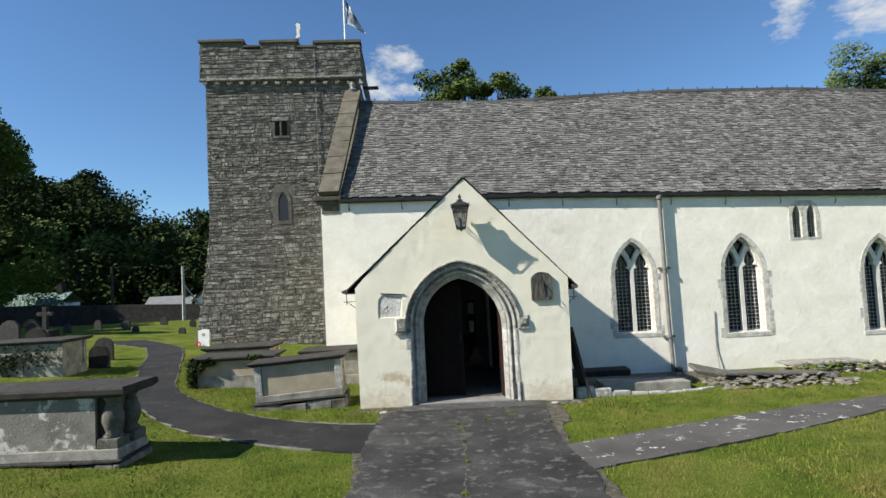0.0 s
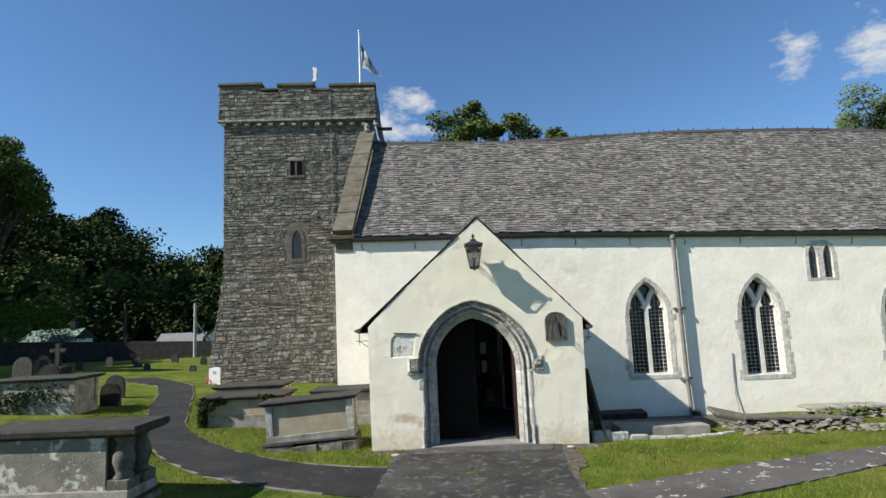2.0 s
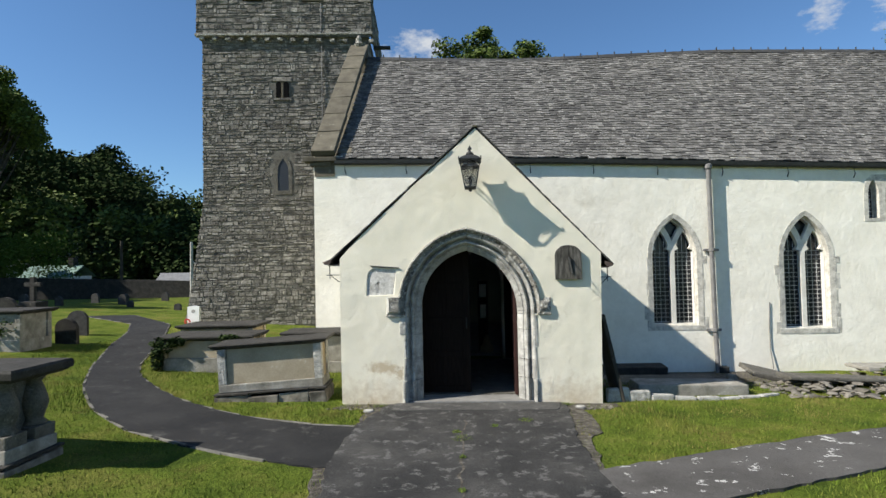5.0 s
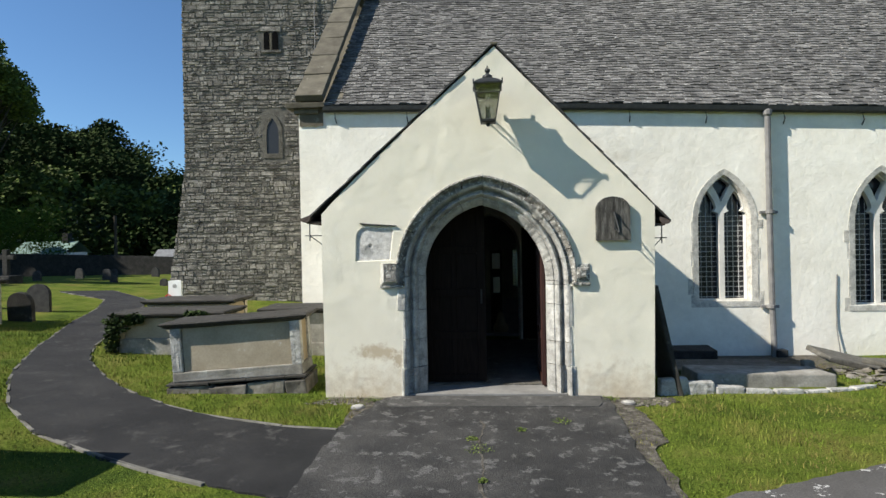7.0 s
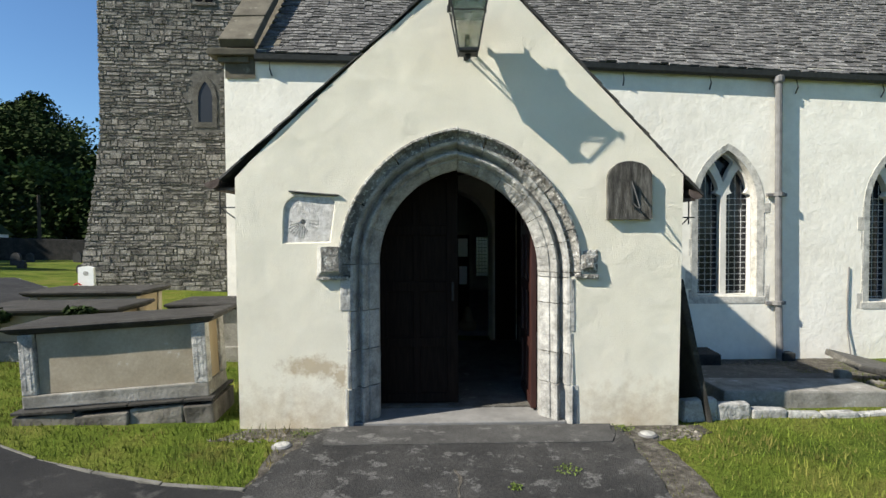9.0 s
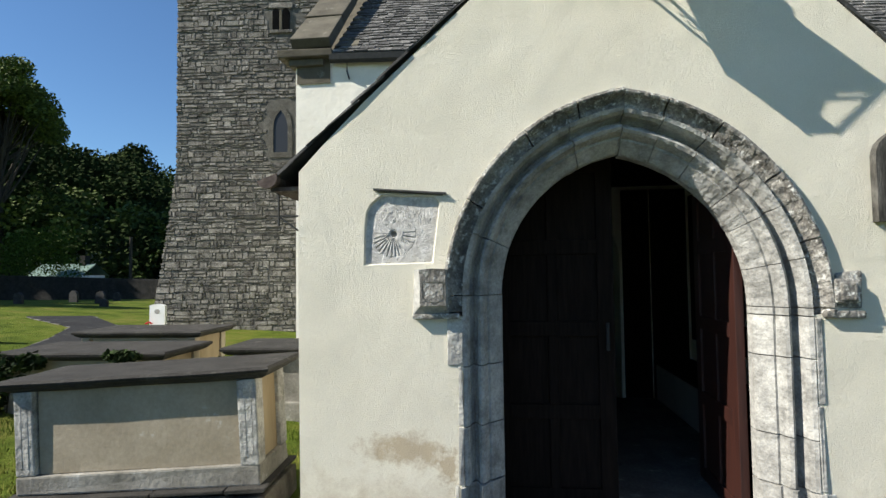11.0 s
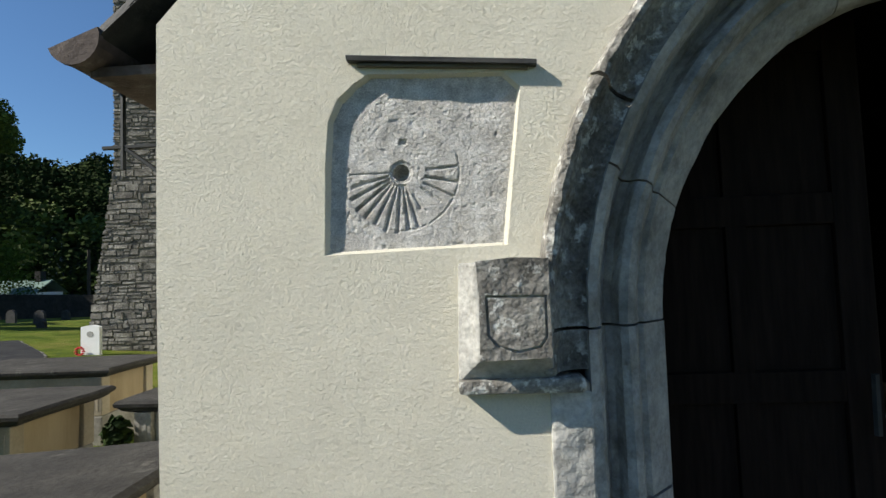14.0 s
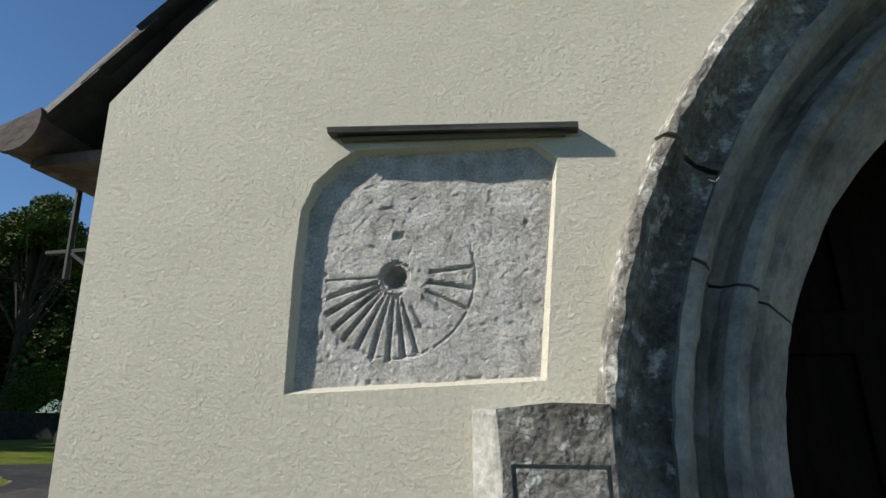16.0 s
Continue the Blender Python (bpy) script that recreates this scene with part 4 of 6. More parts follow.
# porch roof with slates showing at the verge
roof_porch = thing("roof_porch", "slate porch roof with a ragged verge", "roof", kind="structure")
APEX = (0.404, 4.06)
for side, ex, ez in ((-1, -1.745, 2.150), (1, 2.28, 2.06)):
    bm = bmesh.new()
    dx, dz = APEX[0] - ex, APEX[1] - ez
    L = math.hypot(dx, dz)
    nx, nz = (-dz / L * (1 if dx > 0 else -1), abs(dx) / L)
    sec = [(ex, ez), (ex + nx * 0.02, ez + nz * 0.02), (APEX[0], APEX[1] + 0.008), (APEX[0], APEX[1] - 0.015)]
    loft(bm, [[(x, YP + 0.012, z) for x, z in sec], [(x, YN, z) for x, z in sec]])
    bm.faces.ensure_lookup_table()
    part("roof_slope", bm, DARKSLATE, roof_porch)
    k = 0
    s = 0.0
    while s < L - 0.02:
        w = min(random.uniform(0.15, 0.21), L - s - 0.02)
        a = (ex + dx * s / L, ez + dz * s / L)
        d = pose(a[0] + nx * 0.012, YP - 0.008 + random.uniform(-0.010, 0.006), a[1] + nz * 0.012, 0, -math.degrees(math.atan2(dz, abs(dx))) if dx > 0 else math.degrees(math.atan2(dz, abs(dx))) + 180, 0)
        bm = solid(-0.02, w + 0.03, 0, 0.6, -0.007, 0.007, 0, 0.005)
        o = part("verge_slate", bm, DARKSLATE, roof_porch)
        o.matrix_basis = d @ pose(0, 0, 0, 0, (2.0 if side < 0 else -2.0), 0)
        s += w
part("ridge_stone", solid(APEX[0] - 0.04, APEX[0] + 0.04, YP - 0.02, YN, APEX[1] - 0.015, APEX[1] + 0.022, 0.012, 0.004), COPING, roof_porch)

# moulded doorway: voussoirs and jamb stones, each its own piece
door_arch = thing("doorway_arch", "moulded pointed limestone doorway with lichen", "doorway", kind="structure")
PROFILE = [(0.03, 0.27), (0.03, 0.20), (0.038, 0.185), (0.100, 0.115), (0.113, 0.118), (0.122, 0.092), (0.135, 0.060), (0.152, 0.048), (0.168, 0.062), (0.178, 0.100), (0.192, 0.112), (0.206, 0.085), (0.216, 0.030), (0.228, 0.006), (0.248, -0.004), (0.25, 0.27)]


def voussoir(side, f0, f1, profile, name, mat, parent, n=4, rough_amp=0.0035, ragged=0.15):
    bm = bmesh.new()
    loops = []
    for k in range(n + 1):
        f = f0 + (f1 - f0) * k / n
        loop = []
        for r, y in profile:
            w = rough_amp * noise.noise((r * 30, f * 40 + side * 7, y * 20)) + ragged * rough_amp * noise.noise((r * 60, f * 90 + side * 3, y * 40))
            x, z = arch_point(side, r + w, f)
            loop.append((x, YP + y + w, z))
        loops.append(loop)
    rings = loft(bm, loops)
    bm.faces.new(rings[0][::-1])
    bm.faces.new(rings[-1])
    return part(name, bm, mat, parent)


JOINTS = {1: [0, 0.17, 0.36, 0.50, 0.70, 0.86, 1.0], -1: [0, 0.24, 0.79, 1.0]}
for side in (1, -1):
    js = JOINTS[side]
    for f0, f1 in zip(js, js[1:]):
        voussoir(side, f0 + 0.0018, f1 - (0.0018 if f1 < 1 else 0.001), PROFILE, "voussoir", DRESSED, door_arch, 14)


def jamb(side, z0, z1, grow, y_add):
    bm = bmesh.new()
    loops = []
    for z in (z0, z1):
        loops.append([(ARC[side][0] + side * (ARC[side][2] + r + (grow if 0.2 < r else 0) + 0.004 * noise.noise((r * 30, z * 5, side))), YP + y - (y_add if y < 0.2 else 0), z) for r, y in PROFILE])
    rings = loft(bm, loops)
    bm.faces.new(rings[0][::-1])
    bm.faces.new(rings[-1])
    part("jamb_stone", bm, DRESSED, door_arch)


for side, zs in ((1, [0.10, 0.455, 0.72, 1.14, 1.36, ARC[1][1]]), (-1, [0.10, 0.44, 0.76, 1.09, ARC[-1][1]])):
    for k, (z0, z1) in enumerate(zip(zs, zs[1:])):
        jamb(side, z0 + 0.004, z1 - 0.003, 0.0 if k else 0.02, 0.002 if k else 0.02)
for x0, x1, z0, z1 in ((-0.735, -0.649, 1.10, 1.358), (-0.672, -0.649, 0.77, 1.09), (-0.68, -0.649, 0.45, 0.76), (-0.70, -0.672, 0.08, 0.44), (1.185, 1.216, 0.47, 0.90), (1.185, 1.224, 0.91, 1.355), (1.205, 1.256, 0.08, 0.455)):
    part("quoin_stone", solid(x0, x1, YP - 0.007, YP + 0.10, z0, z1, 0.006, 0.006), DRESSED, door_arch)
hood = thing("hood_mould", "projecting lichen-crusted hood mould over the doorway", "hood mould", kind="structure")
HPROF = [(0.230, 0.08), (0.232, 0.022), (0.245, 0.014), (0.258, 0.022), (0.280, 0.020), (0.300, 0.006), (0.312, -0.010), (0.321, -0.034), (0.331, -0.041), (0.345, -0.036), (0.353, -0.008), (0.351, 0.08)]
for side in (1, -1):
    js = [-0.03, 0, 0.22, 0.45, 0.68, 0.86, 1.0] if side > 0 else [-0.09, 0, 0.34, 0.64, 0.84, 1.0]
    for f0, f1 in zip(js, js[1:]):
        voussoir(side, f0 + 0.003, f1 - (0.003 if f1 < 1 else 0.001), HPROF, "hood_stone", HOOD, hood, 36 if f0 >= 0 else 4, 0.0045, 0.6)
# carved stops
for side, x in ((-1, -0.922), (1, 1.275)):
    st = thing("hood_stop", "square carved label stop with a worn shield", "carving", kind="structure")
    if side < 0:
        bm = bmesh.new()
        back = [(x, 1.378), (x + 0.205, 1.378), (x + 0.205, 1.634), (x + 0.008, 1.630)]
        front = [(x + 0.050, 1.432), (x + 0.190, 1.436), (x + 0.190, 1.630), (x + 0.046, 1.628)]
        rings = loft(bm, [[(u, YP + 0.10, v) for u, v in back], [(u, YP - 0.012, v) for u, v in back], [(u, YP - 0.068, v) for u, v in front]])
        bm.faces.new(rings[-1])
        bmesh.ops.bevel(bm, geom=bm.edges[:], offset=0.006, segments=2, profile=0.6, affect="EDGES")
        part("return", bm, DRESSED, st, "grey limewashed bevelled side of the block")
        so = [(x + 0.048, 1.430), (x + 0.192, 1.434), (x + 0.190, 1.560), (x + 0.192, 1.632), (x + 0.12, 1.636), (x + 0.046, 1.630), (x + 0.052, 1.56)]
        sh = [(x + 0.062, 1.562), (x + 0.186, 1.559), (x + 0.185, 1.475), (x + 0.172, 1.455), (x + 0.126, 1.444), (x + 0.082, 1.458), (x + 0.064, 1.48)]
        part("block", plate([(u + 0.003 * noise.noise((u * 30, v * 30, 0)), v) for u, v in so], [sh], YP - 0.078, YP - 0.066), HOOD, st)
        mid = (x + 0.125, 1.505)
        part("shield", plate([(mid[0] + 0.90 * (u - mid[0]), mid[1] + 0.90 * (v - mid[1])) for u, v in sh], [], YP - 0.0775, YP - 0.06), HOOD, st, "worn blank shield")
        part("ledge", solid(x + 0.0, x + 0.262, YP - 0.042, YP + 0.10, 1.358, 1.386, 0.010, 0.003), HOOD, st)
    else:
        part("bracket", solid(x + 0.02, x + 0.142, YP - 0.020, YP + 0.10, 1.40, 1.592, 0.016, 0.008), HOOD, st)
        part("block", solid(x, x + 0.118, YP - 0.050, YP + 0.10, 1.43, 1.552, 0.014, 0.008), HOOD, st)
        part("ledge", solid(x - 0.048, x + 0.144, YP - 0.040, YP + 0.10, 1.355, 1.39, 0.012, 0.004), HOOD, st)
        part("shield", solid(x + 0.016, x + 0.10, YP - 0.060, YP - 0.03, 1.445, 1.535, 0.010, 0.006), HOOD, st)
# ---- porch details ----
def ring_between(outer_loop, inner_loop, y0, y1):
    bm = bmesh.new()
    loft(bm, [[(x, y0, z) for x, z in outer_loop], [(x, y1, z) for x, z in inner_loop]])
    return bm


DIAL_IN = [(-1.192, 1.670), (-0.818, 1.676), (-0.774, 2.005), (-0.806, 2.038), (-1.090, 2.050), (-1.122, 2.030), (-1.156, 1.998), (-1.176, 1.952), (-1.184, 1.86)]
dial = thing("scratch_dial", "pale carved stone mass dial set in a plaster recess", "sundial")
part("plaster_reveal", ring_between(DIAL_HOLE, DIAL_IN, YP + 0.0005, YP + 0.024), PLASTER, dial, "bevelled cream plaster edge")
bm = bmesh.new()
NX, NZ = 150, 140
DX0, DX1, DZ0, DZ1 = -1.21, -0.75, 1.64, 2.085
HX, HZ, DR = -1.034, 1.837, 0.130
LINES = [(-180, 0.9, 0.35), (-166, 0.9, 1.0), (-154, 0.98, 1.2), (-142, 1.0, 1.3), (-131, 1.0, 1.1), (-119, 1.0, 1.0), (-107, 1.05, 1.0), (-95, 1.05, 1.1), (-84, 1.0, 1.2), (-74, 0.98, 1.0), (-62, 0.72, 0.5), (-38, 0.85, 0.5), (-27, 0.98, 0.9), (-12, 0.98, 1.0), (4, 0.98, 0.8)]


def dial_depth(x, z):
    d = 0.0012 * noise.noise((x * 42, z * 42, 1)) + 0.0008 * noise.noise((x * 130, z * 130, 2)) + 0.003 * noise.noise((x * 11, z * 11, 7))
    pk = noise.noise((x * 75, z * 75, 9))
    d += 0.007 * max(0.0, pk - 0.36)
    u, v = x - HX, z - HZ
    r = math.hypot(u, v)
    a = math.degrees(math.atan2(v, u))
    if r < DR * 1.1 and r > 0.028:
        for ang, reach, deep in LINES:
            da = abs((a - ang + 180) % 360 - 180)
            off = r * math.sin(math.radians(min(da, 90)))
            wide = 0.0034 + 0.0026 * (r / DR) * (1 if deep > 0.9 else 0.4)
            if off < wide and r < DR * reach and (ang < -70 or ang in (-180,) or r > DR * 0.42):
                d += 0.0085 * deep * (1 - off / wide)
    if a < 20 and a > -178 and abs(r - DR) < 0.003 and not -62 > a > -66:
        d += 0.0034 * (1 - abs(r - DR) / 0.003) * (1.0 if -95 < a < 15 else 0.5)
    if r < 0.019:
        d += 0.045 * (1 - (r / 0.019) ** 4)
    elif r < 0.026:
        d += 0.004
    if abs(x + 1.028) < 0.009 and abs(z - 1.905) < 0.006:
        d += 0.005
    return d


grid = [[bm.verts.new((DX0 + (DX1 - DX0) * i / NX, YP + 0.016 + dial_depth(DX0 + (DX1 - DX0) * i / NX, DZ0 + (DZ1 - DZ0) * j / NZ), DZ0 + (DZ1 - DZ0) * j / NZ)) for i in range(NX + 1)] for j in range(NZ + 1)]
for j in range(NZ):
    for i in range(NX):
        bm.faces.new((grid[j][i], grid[j][i + 1], grid[j + 1][i + 1], grid[j + 1][i]))
part("dial_face", bm, DIAL, dial, "pecked stone with radiating cut lines and a gnomon hole")
part("dial_back", solid(DX0, DX1, YP + 0.075, YP + 0.30, DZ0, DZ1), DIAL, dial)
sl = thing("slate_drip", "thin dark slate drip ledge above the dial stone", "ledge")
sl.matrix_basis = pose(-0.936, YP, 2.068, 0, 4.4, 0)
part("slate_strip", solid(-0.207, 0.207, -0.022, 0.06, 0.0, 0.0105, 0.001, 0.0015), DARKSLATE, sl)
part("slate_under", solid(-0.185, 0.19, -0.012, 0.05, -0.008, -0.0013, 0.001, 0.001), COPING, sl)

# slate sundial with gnomon
sd = thing("sundial", "weathered grey slate sundial with an iron gnomon", "sundial")
so = [(1.49, 1.845), (1.855, 1.845), (1.855, 2.19), *[(1.6725 + 0.1825 * math.cos(a), 2.19 + 0.14 * math.sin(a)) for a in np.linspace(0.15, math.pi - 0.15, 11)], (1.49, 2.19)]
bm = plate([(x + 0.004 * noise.noise((x * 20, z * 20, 0)), z + 0.005 * noise.noise((x * 20, z * 20, 4))) for x, z in so], [], YP - 0.050, YP + 0.01)
part("slab", bm, SUNSLATE, sd, "weathered slate slab")
bm = bmesh.new()
tube(bm, [(1.68, YP - 0.065, 2.16), (1.70, YP - 0.20, 1.93), (1.70, YP - 0.19, 1.90)], 0.007, 5)
tube(bm, [(1.69, YP - 0.065, 1.98), (1.70, YP - 0.13, 1.94), (1.70, YP - 0.20, 1.93)], 0.007, 5)
tube(bm, [(1.68, YP - 0.068, 2.16), (1.685, YP - 0.068, 1.96)], 0.012, 5)
part("gnomon", bm, IRON, sd, "rusty iron gnomon")

# lantern on its scroll bracket
lan_t = thing("wall_lantern", "black iron lantern with glass panes on a scroll bracket", "lantern")
LX, LY = 0.322, YP - 0.285
bm = bmesh.new()


def square_lathe(bm, prof):
    rings = [[bm.verts.new((LX + sx * r, LY + sy * r, z)) for sx, sy in ((-1, -1), (1, -1), (1, 1), (-1, 1))] for r, z in prof]
    for r0, r1 in zip(rings, rings[1:]):
        for k in range(4):
            bm.faces.new((r0[k], r0[(k + 1) % 4], r1[(k + 1) % 4], r1[k]))
    bm.faces.new(rings[0][::-1])
    bm.faces.new(rings[-1])


square_lathe(bm, [(0.150, 3.508), (0.152, 3.522), (0.142, 3.530), (0.118, 3.552), (0.085, 3.575), (0.055, 3.585), (0.050, 3.60)])
part("cap", bm, IRON, lan_t)
bm = bmesh.new()
lathe(bm, [(0.05, 3.592), (0.056, 3.605), (0.05, 3.625), (0.022, 3.64), (0.014, 3.655), (0.03, 3.672), (0.028, 3.69), (0.01, 3.705), (0.006, 3.73)], (LX, LY, 0), 12)
part("finial", bm, IRON, lan_t)
TOPR, BOTR, TZ, BZ = 0.138, 0.072, 3.508, 3.150
for sx, sy in ((-1, -1), (1, -1), (1, 1), (-1, 1)):
    bm = bmesh.new()
    tube(bm, [(LX + sx * TOPR, LY + sy * TOPR, TZ), (LX + sx * BOTR, LY + sy * BOTR, BZ - 0.025)], 0.0085, 4)
    part("corner_bar", bm, IRON, lan_t)
    part("ear", solid(LX + sx * 0.15 - 0.008, LX + sx * 0.15 + 0.008, LY + sy * 0.15 - 0.008, LY + sy * 0.15 + 0.008, 3.50, 3.555, 0.003), IRON, lan_t)
for f in range(4):
    bm = bmesh.new()
    c, s_ = ((0, -1), (1, 0), (0, 1), (-1, 0))[f]
    q = []
    for r, z, e in ((TOPR, TZ, -1), (TOPR, TZ, 1), (BOTR, BZ, 1), (BOTR, BZ, -1)):
        q.append(bm.verts.new((LX + c * r + (-s_) * e * r, LY + s_ * r + c * e * r, z)))
    bm.faces.new(q)
    bmesh.ops.solidify(bm, geom=bm.faces[:], thickness=0.003)
    part("pane", bm, LAMPGLASS, lan_t, "clear glass pane").visible_shadow = f > 1
    bm = bmesh.new()
    zz = 3.42
    rr = BOTR + (TOPR - BOTR) * (zz - BZ) / (TZ - BZ)
    tube(bm, [(LX + c * rr + (-s_) * -1 * rr, LY + s_ * rr + c * -1 * rr, zz), (LX + c * rr + (-s_) * rr, LY + s_ * rr + c * rr, zz)], 0.006, 4)
    part("glazing_bar", bm, IRON, lan_t)
bm = bmesh.new()
square_lathe(bm, [(0.055, 3.118), (0.076, 3.13), (0.078, 3.15), (0.07, 3.156)])
part("base", bm, IRON, lan_t)
bm = bmesh.new()
lathe(bm, [(0.012, 3.38), (0.03, 3.40), (0.034, 3.44), (0.02, 3.48), (0.02, 3.51)], (LX, LY, 0), 10)
part("bulb", bm, WHITE, lan_t, "pale unlit bulb")
bm = bmesh.new()
tube(bm, [(LX, YP + 0.01, 3.29), (LX, YP - 0.10, 3.24), (LX, LY, 3.122)], 0.009, 6)
tube(bm, [(LX, YP + 0.01, 3.20), (LX, YP - 0.10, 3.17), (LX, LY, 3.118)], 0.008, 6)
for k in range(3):
    cy = YP - 0.05 - 0.065 * k
    tube(bm, [(LX, cy + 0.022 * math.cos(a) * (1 - a / 9), 3.235 - 0.030 * k + 0.022 * math.sin(a) * (1 - a / 9)) for a in np.linspace(0, 7, 14)], 0.004, 4)
part("bracket", bm, IRON, lan_t, "wrought iron scroll bracket")
part("wall_plate", solid(LX - 0.02, LX + 0.02, YP - 0.008, YP + 0.01, 3.16, 3.33, 0.003), IRON, lan_t)
bm = bmesh.new()
lathe(bm, [(0.01, 3.085), (0.022, 3.095), (0.022, 3.11), (0.03, 3.12)], (LX, LY, 0), 10)
part("boss", bm, IRON, lan_t)
bm = bmesh.new()
square_lathe(bm, [(0.112, 3.425), (0.09, 3.47), (0.05, 3.50)])
part("reflector", bm, PIPE, lan_t, "grey reflector under the cap")

# eave gutters of the porch
for side, ex, ez in ((-1, -1.772, 2.178), (1, 2.255, 2.075)):
    g = thing("porch_gutter", "rusty half-round iron gutter on a rise-and-fall bracket", "gutter", group="porch gutters")
    lean = math.radians(-20 * side)
    y_end = YP - 0.015 if side < 0 else YP + 0.02

    def half_round(r, a0, a1, n=10):
        return [(ex + r * math.cos(a + lean), ez + r * math.sin(a + lean)) for a in np.linspace(a0, a1, n)]

    prof = half_round(0.060, math.pi, 2 * math.pi) + half_round(0.052, 2 * math.pi, math.pi)
    bm = bmesh.new()
    loft(bm, [[(u, y_end, v) for u, v in prof], [(u, YN - 0.1, v - 0.03) for u, v in prof]])
    part("trough", bm, RUST, g)
    part("stop_end", plate(half_round(0.063, math.pi, 2 * math.pi, 14), [], y_end - 0.006, y_end + 0.010), RUST, g, "mottled rusty stop end")
    wx = PORCH_L if side < 0 else PORCH_R
    bm = bmesh.new()
    yb = YP + 0.16
    tube(bm, [(ex, yb, ez - 0.05), (ex, yb, ez - 0.27)], 0.007, 5)
    tube(bm, [(wx, yb, ez - 0.21), (ex + side * 0.055, yb, ez - 0.21)], 0.006, 5)
    tube(bm, [(wx, yb, ez - 0.36), (ex, yb, ez - 0.21)], 0.006, 5)
    part("bracket", bm, IRON, g, "thin iron bracket rod")
    part("eave_board", solid(min(wx, ex) + 0.005, max(wx, ex) - 0.005, YP + 0.03, YN - 0.1, ez - 0.075, ez - 0.052), RUST, g)

# threshold and doors
tagged(part("threshold", solid(-0.66, 1.16, YP + 0.02, YP + 0.42, -0.1, 0.148, 0.01), FLOOR), "worn pale threshold stone", "step", kind="structure")
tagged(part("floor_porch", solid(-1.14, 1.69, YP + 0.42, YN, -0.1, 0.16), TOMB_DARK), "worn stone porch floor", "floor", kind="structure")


def panel_door(name, label, mat, rows):
    d = thing(name, label, "door", kind="structure")
    W, H = 0.76, 2.16
    part("stile", solid(0, 0.10, 0, 0.05, 0, H, 0.004), mat, d)
    part("stile", solid(W - 0.10, W, 0, 0.05, 0, H, 0.004), mat, d)
    zs = np.linspace(0, H - 0.09, rows + 1)
    for z in zs:
        part("rail", solid(0.10, W - 0.10, 0, 0.05, float(z), float(z) + 0.09, 0.004), mat, d)
    for z0, z1 in zip(zs, zs[1:]):
        for x0, x1 in ((0.10, W / 2 - 0.03), (W / 2 + 0.03, W - 0.10)):
            part("panel", solid(x0, x1, 0.016, 0.035, float(z0) + 0.09, float(z1), 0.004), mat, d)
    part("muntin", solid(W / 2 - 0.03, W / 2 + 0.03, 0.002, 0.048, 0, H, 0.004), mat, d)
    bm = bmesh.new()
    tube(bm, [(W - 0.05, -0.04, 0.95), (W - 0.05, -0.045, 1.12)], 0.011, 6)
    part("handle", bm, IRON, d, "dark iron handle")
    return d


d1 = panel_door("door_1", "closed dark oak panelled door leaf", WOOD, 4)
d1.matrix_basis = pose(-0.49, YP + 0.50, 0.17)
d2 = panel_door("door_2", "red-brown varnished door leaf folded open", REDWOOD, 4)
d2.matrix_basis = pose(0.960, YP + 0.30, 0.17, 0, 0, 88)

# stone benches, notice boards and what can be made out inside
for side, x0, x1 in ((-1, -1.14, -0.72), (1, 1.27, 1.69)):
    b_ = thing("porch_bench", "stone side bench with a dark wooden seat", "bench", group="porch benches")
    part("bench_base", solid(x0 + 0.02, x1 - 0.02, YP + 0.62, YN - 0.02, 0.16, 0.56, 0.01), INNER, b_)
    part("seat", solid(x0, x1, YP + 0.60, YN - 0.01, 0.56, 0.61, 0.008), WOOD, b_)
# dark boards added to cover the white back wall and keep the porch dim
scr = thing("back_wall_dimmer", "dark boards added over the porch back wall to dim it", "screen")
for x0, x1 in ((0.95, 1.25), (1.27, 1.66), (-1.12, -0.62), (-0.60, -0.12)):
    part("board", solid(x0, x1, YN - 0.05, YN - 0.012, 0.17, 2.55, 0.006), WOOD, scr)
nb = thing("notice_board", "dark notice board with pinned pale papers, enlarged to darken the wall", "notice board")
# board enlarged over most of the east wall, to darken the inside
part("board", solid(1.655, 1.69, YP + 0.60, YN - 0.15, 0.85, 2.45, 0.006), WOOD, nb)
for k in range(7):
    y = YP + 1.2 + 0.32 * (k % 4)
    z = 1.12 + 0.42 * (k // 4)
    part("notice", solid(1.648, 1.654, y, y + 0.21, z, z + 0.30), INNER, nb, "pale paper notice")
stand = thing("leaflet_stand", "narrow wooden stand with pale notices inside the church", "stand")
part("stand_back", solid(0.42, 0.64, 14.10, 14.13, 0.16, 1.72, 0.005), WOOD, stand)
part("shelf", solid(0.42, 0.64, 13.98, 14.10, 0.86, 0.89, 0.004), WOOD, stand)
for x0, x1, z0, z1 in ((0.45, 0.61, 1.36, 1.66), (0.47, 0.60, 0.90, 1.20)):
    part("notice", solid(x0, x1, 14.085, 14.097, z0, z1), WHITE, stand, "pale paper notice")
bsk = thing("basket", "straw-coloured basket standing inside the church door", "basket")
bm = bmesh.new()
lathe(bm, [(0.12, 0), (0.15, 0.05), (0.14, 0.12), (0.10, 0.16), (0.05, 0.34), (0.02, 0.38)], (0.60, 14.0, 0.16), 14)
part("basket_body", bm, TOMB_SAND, bsk)

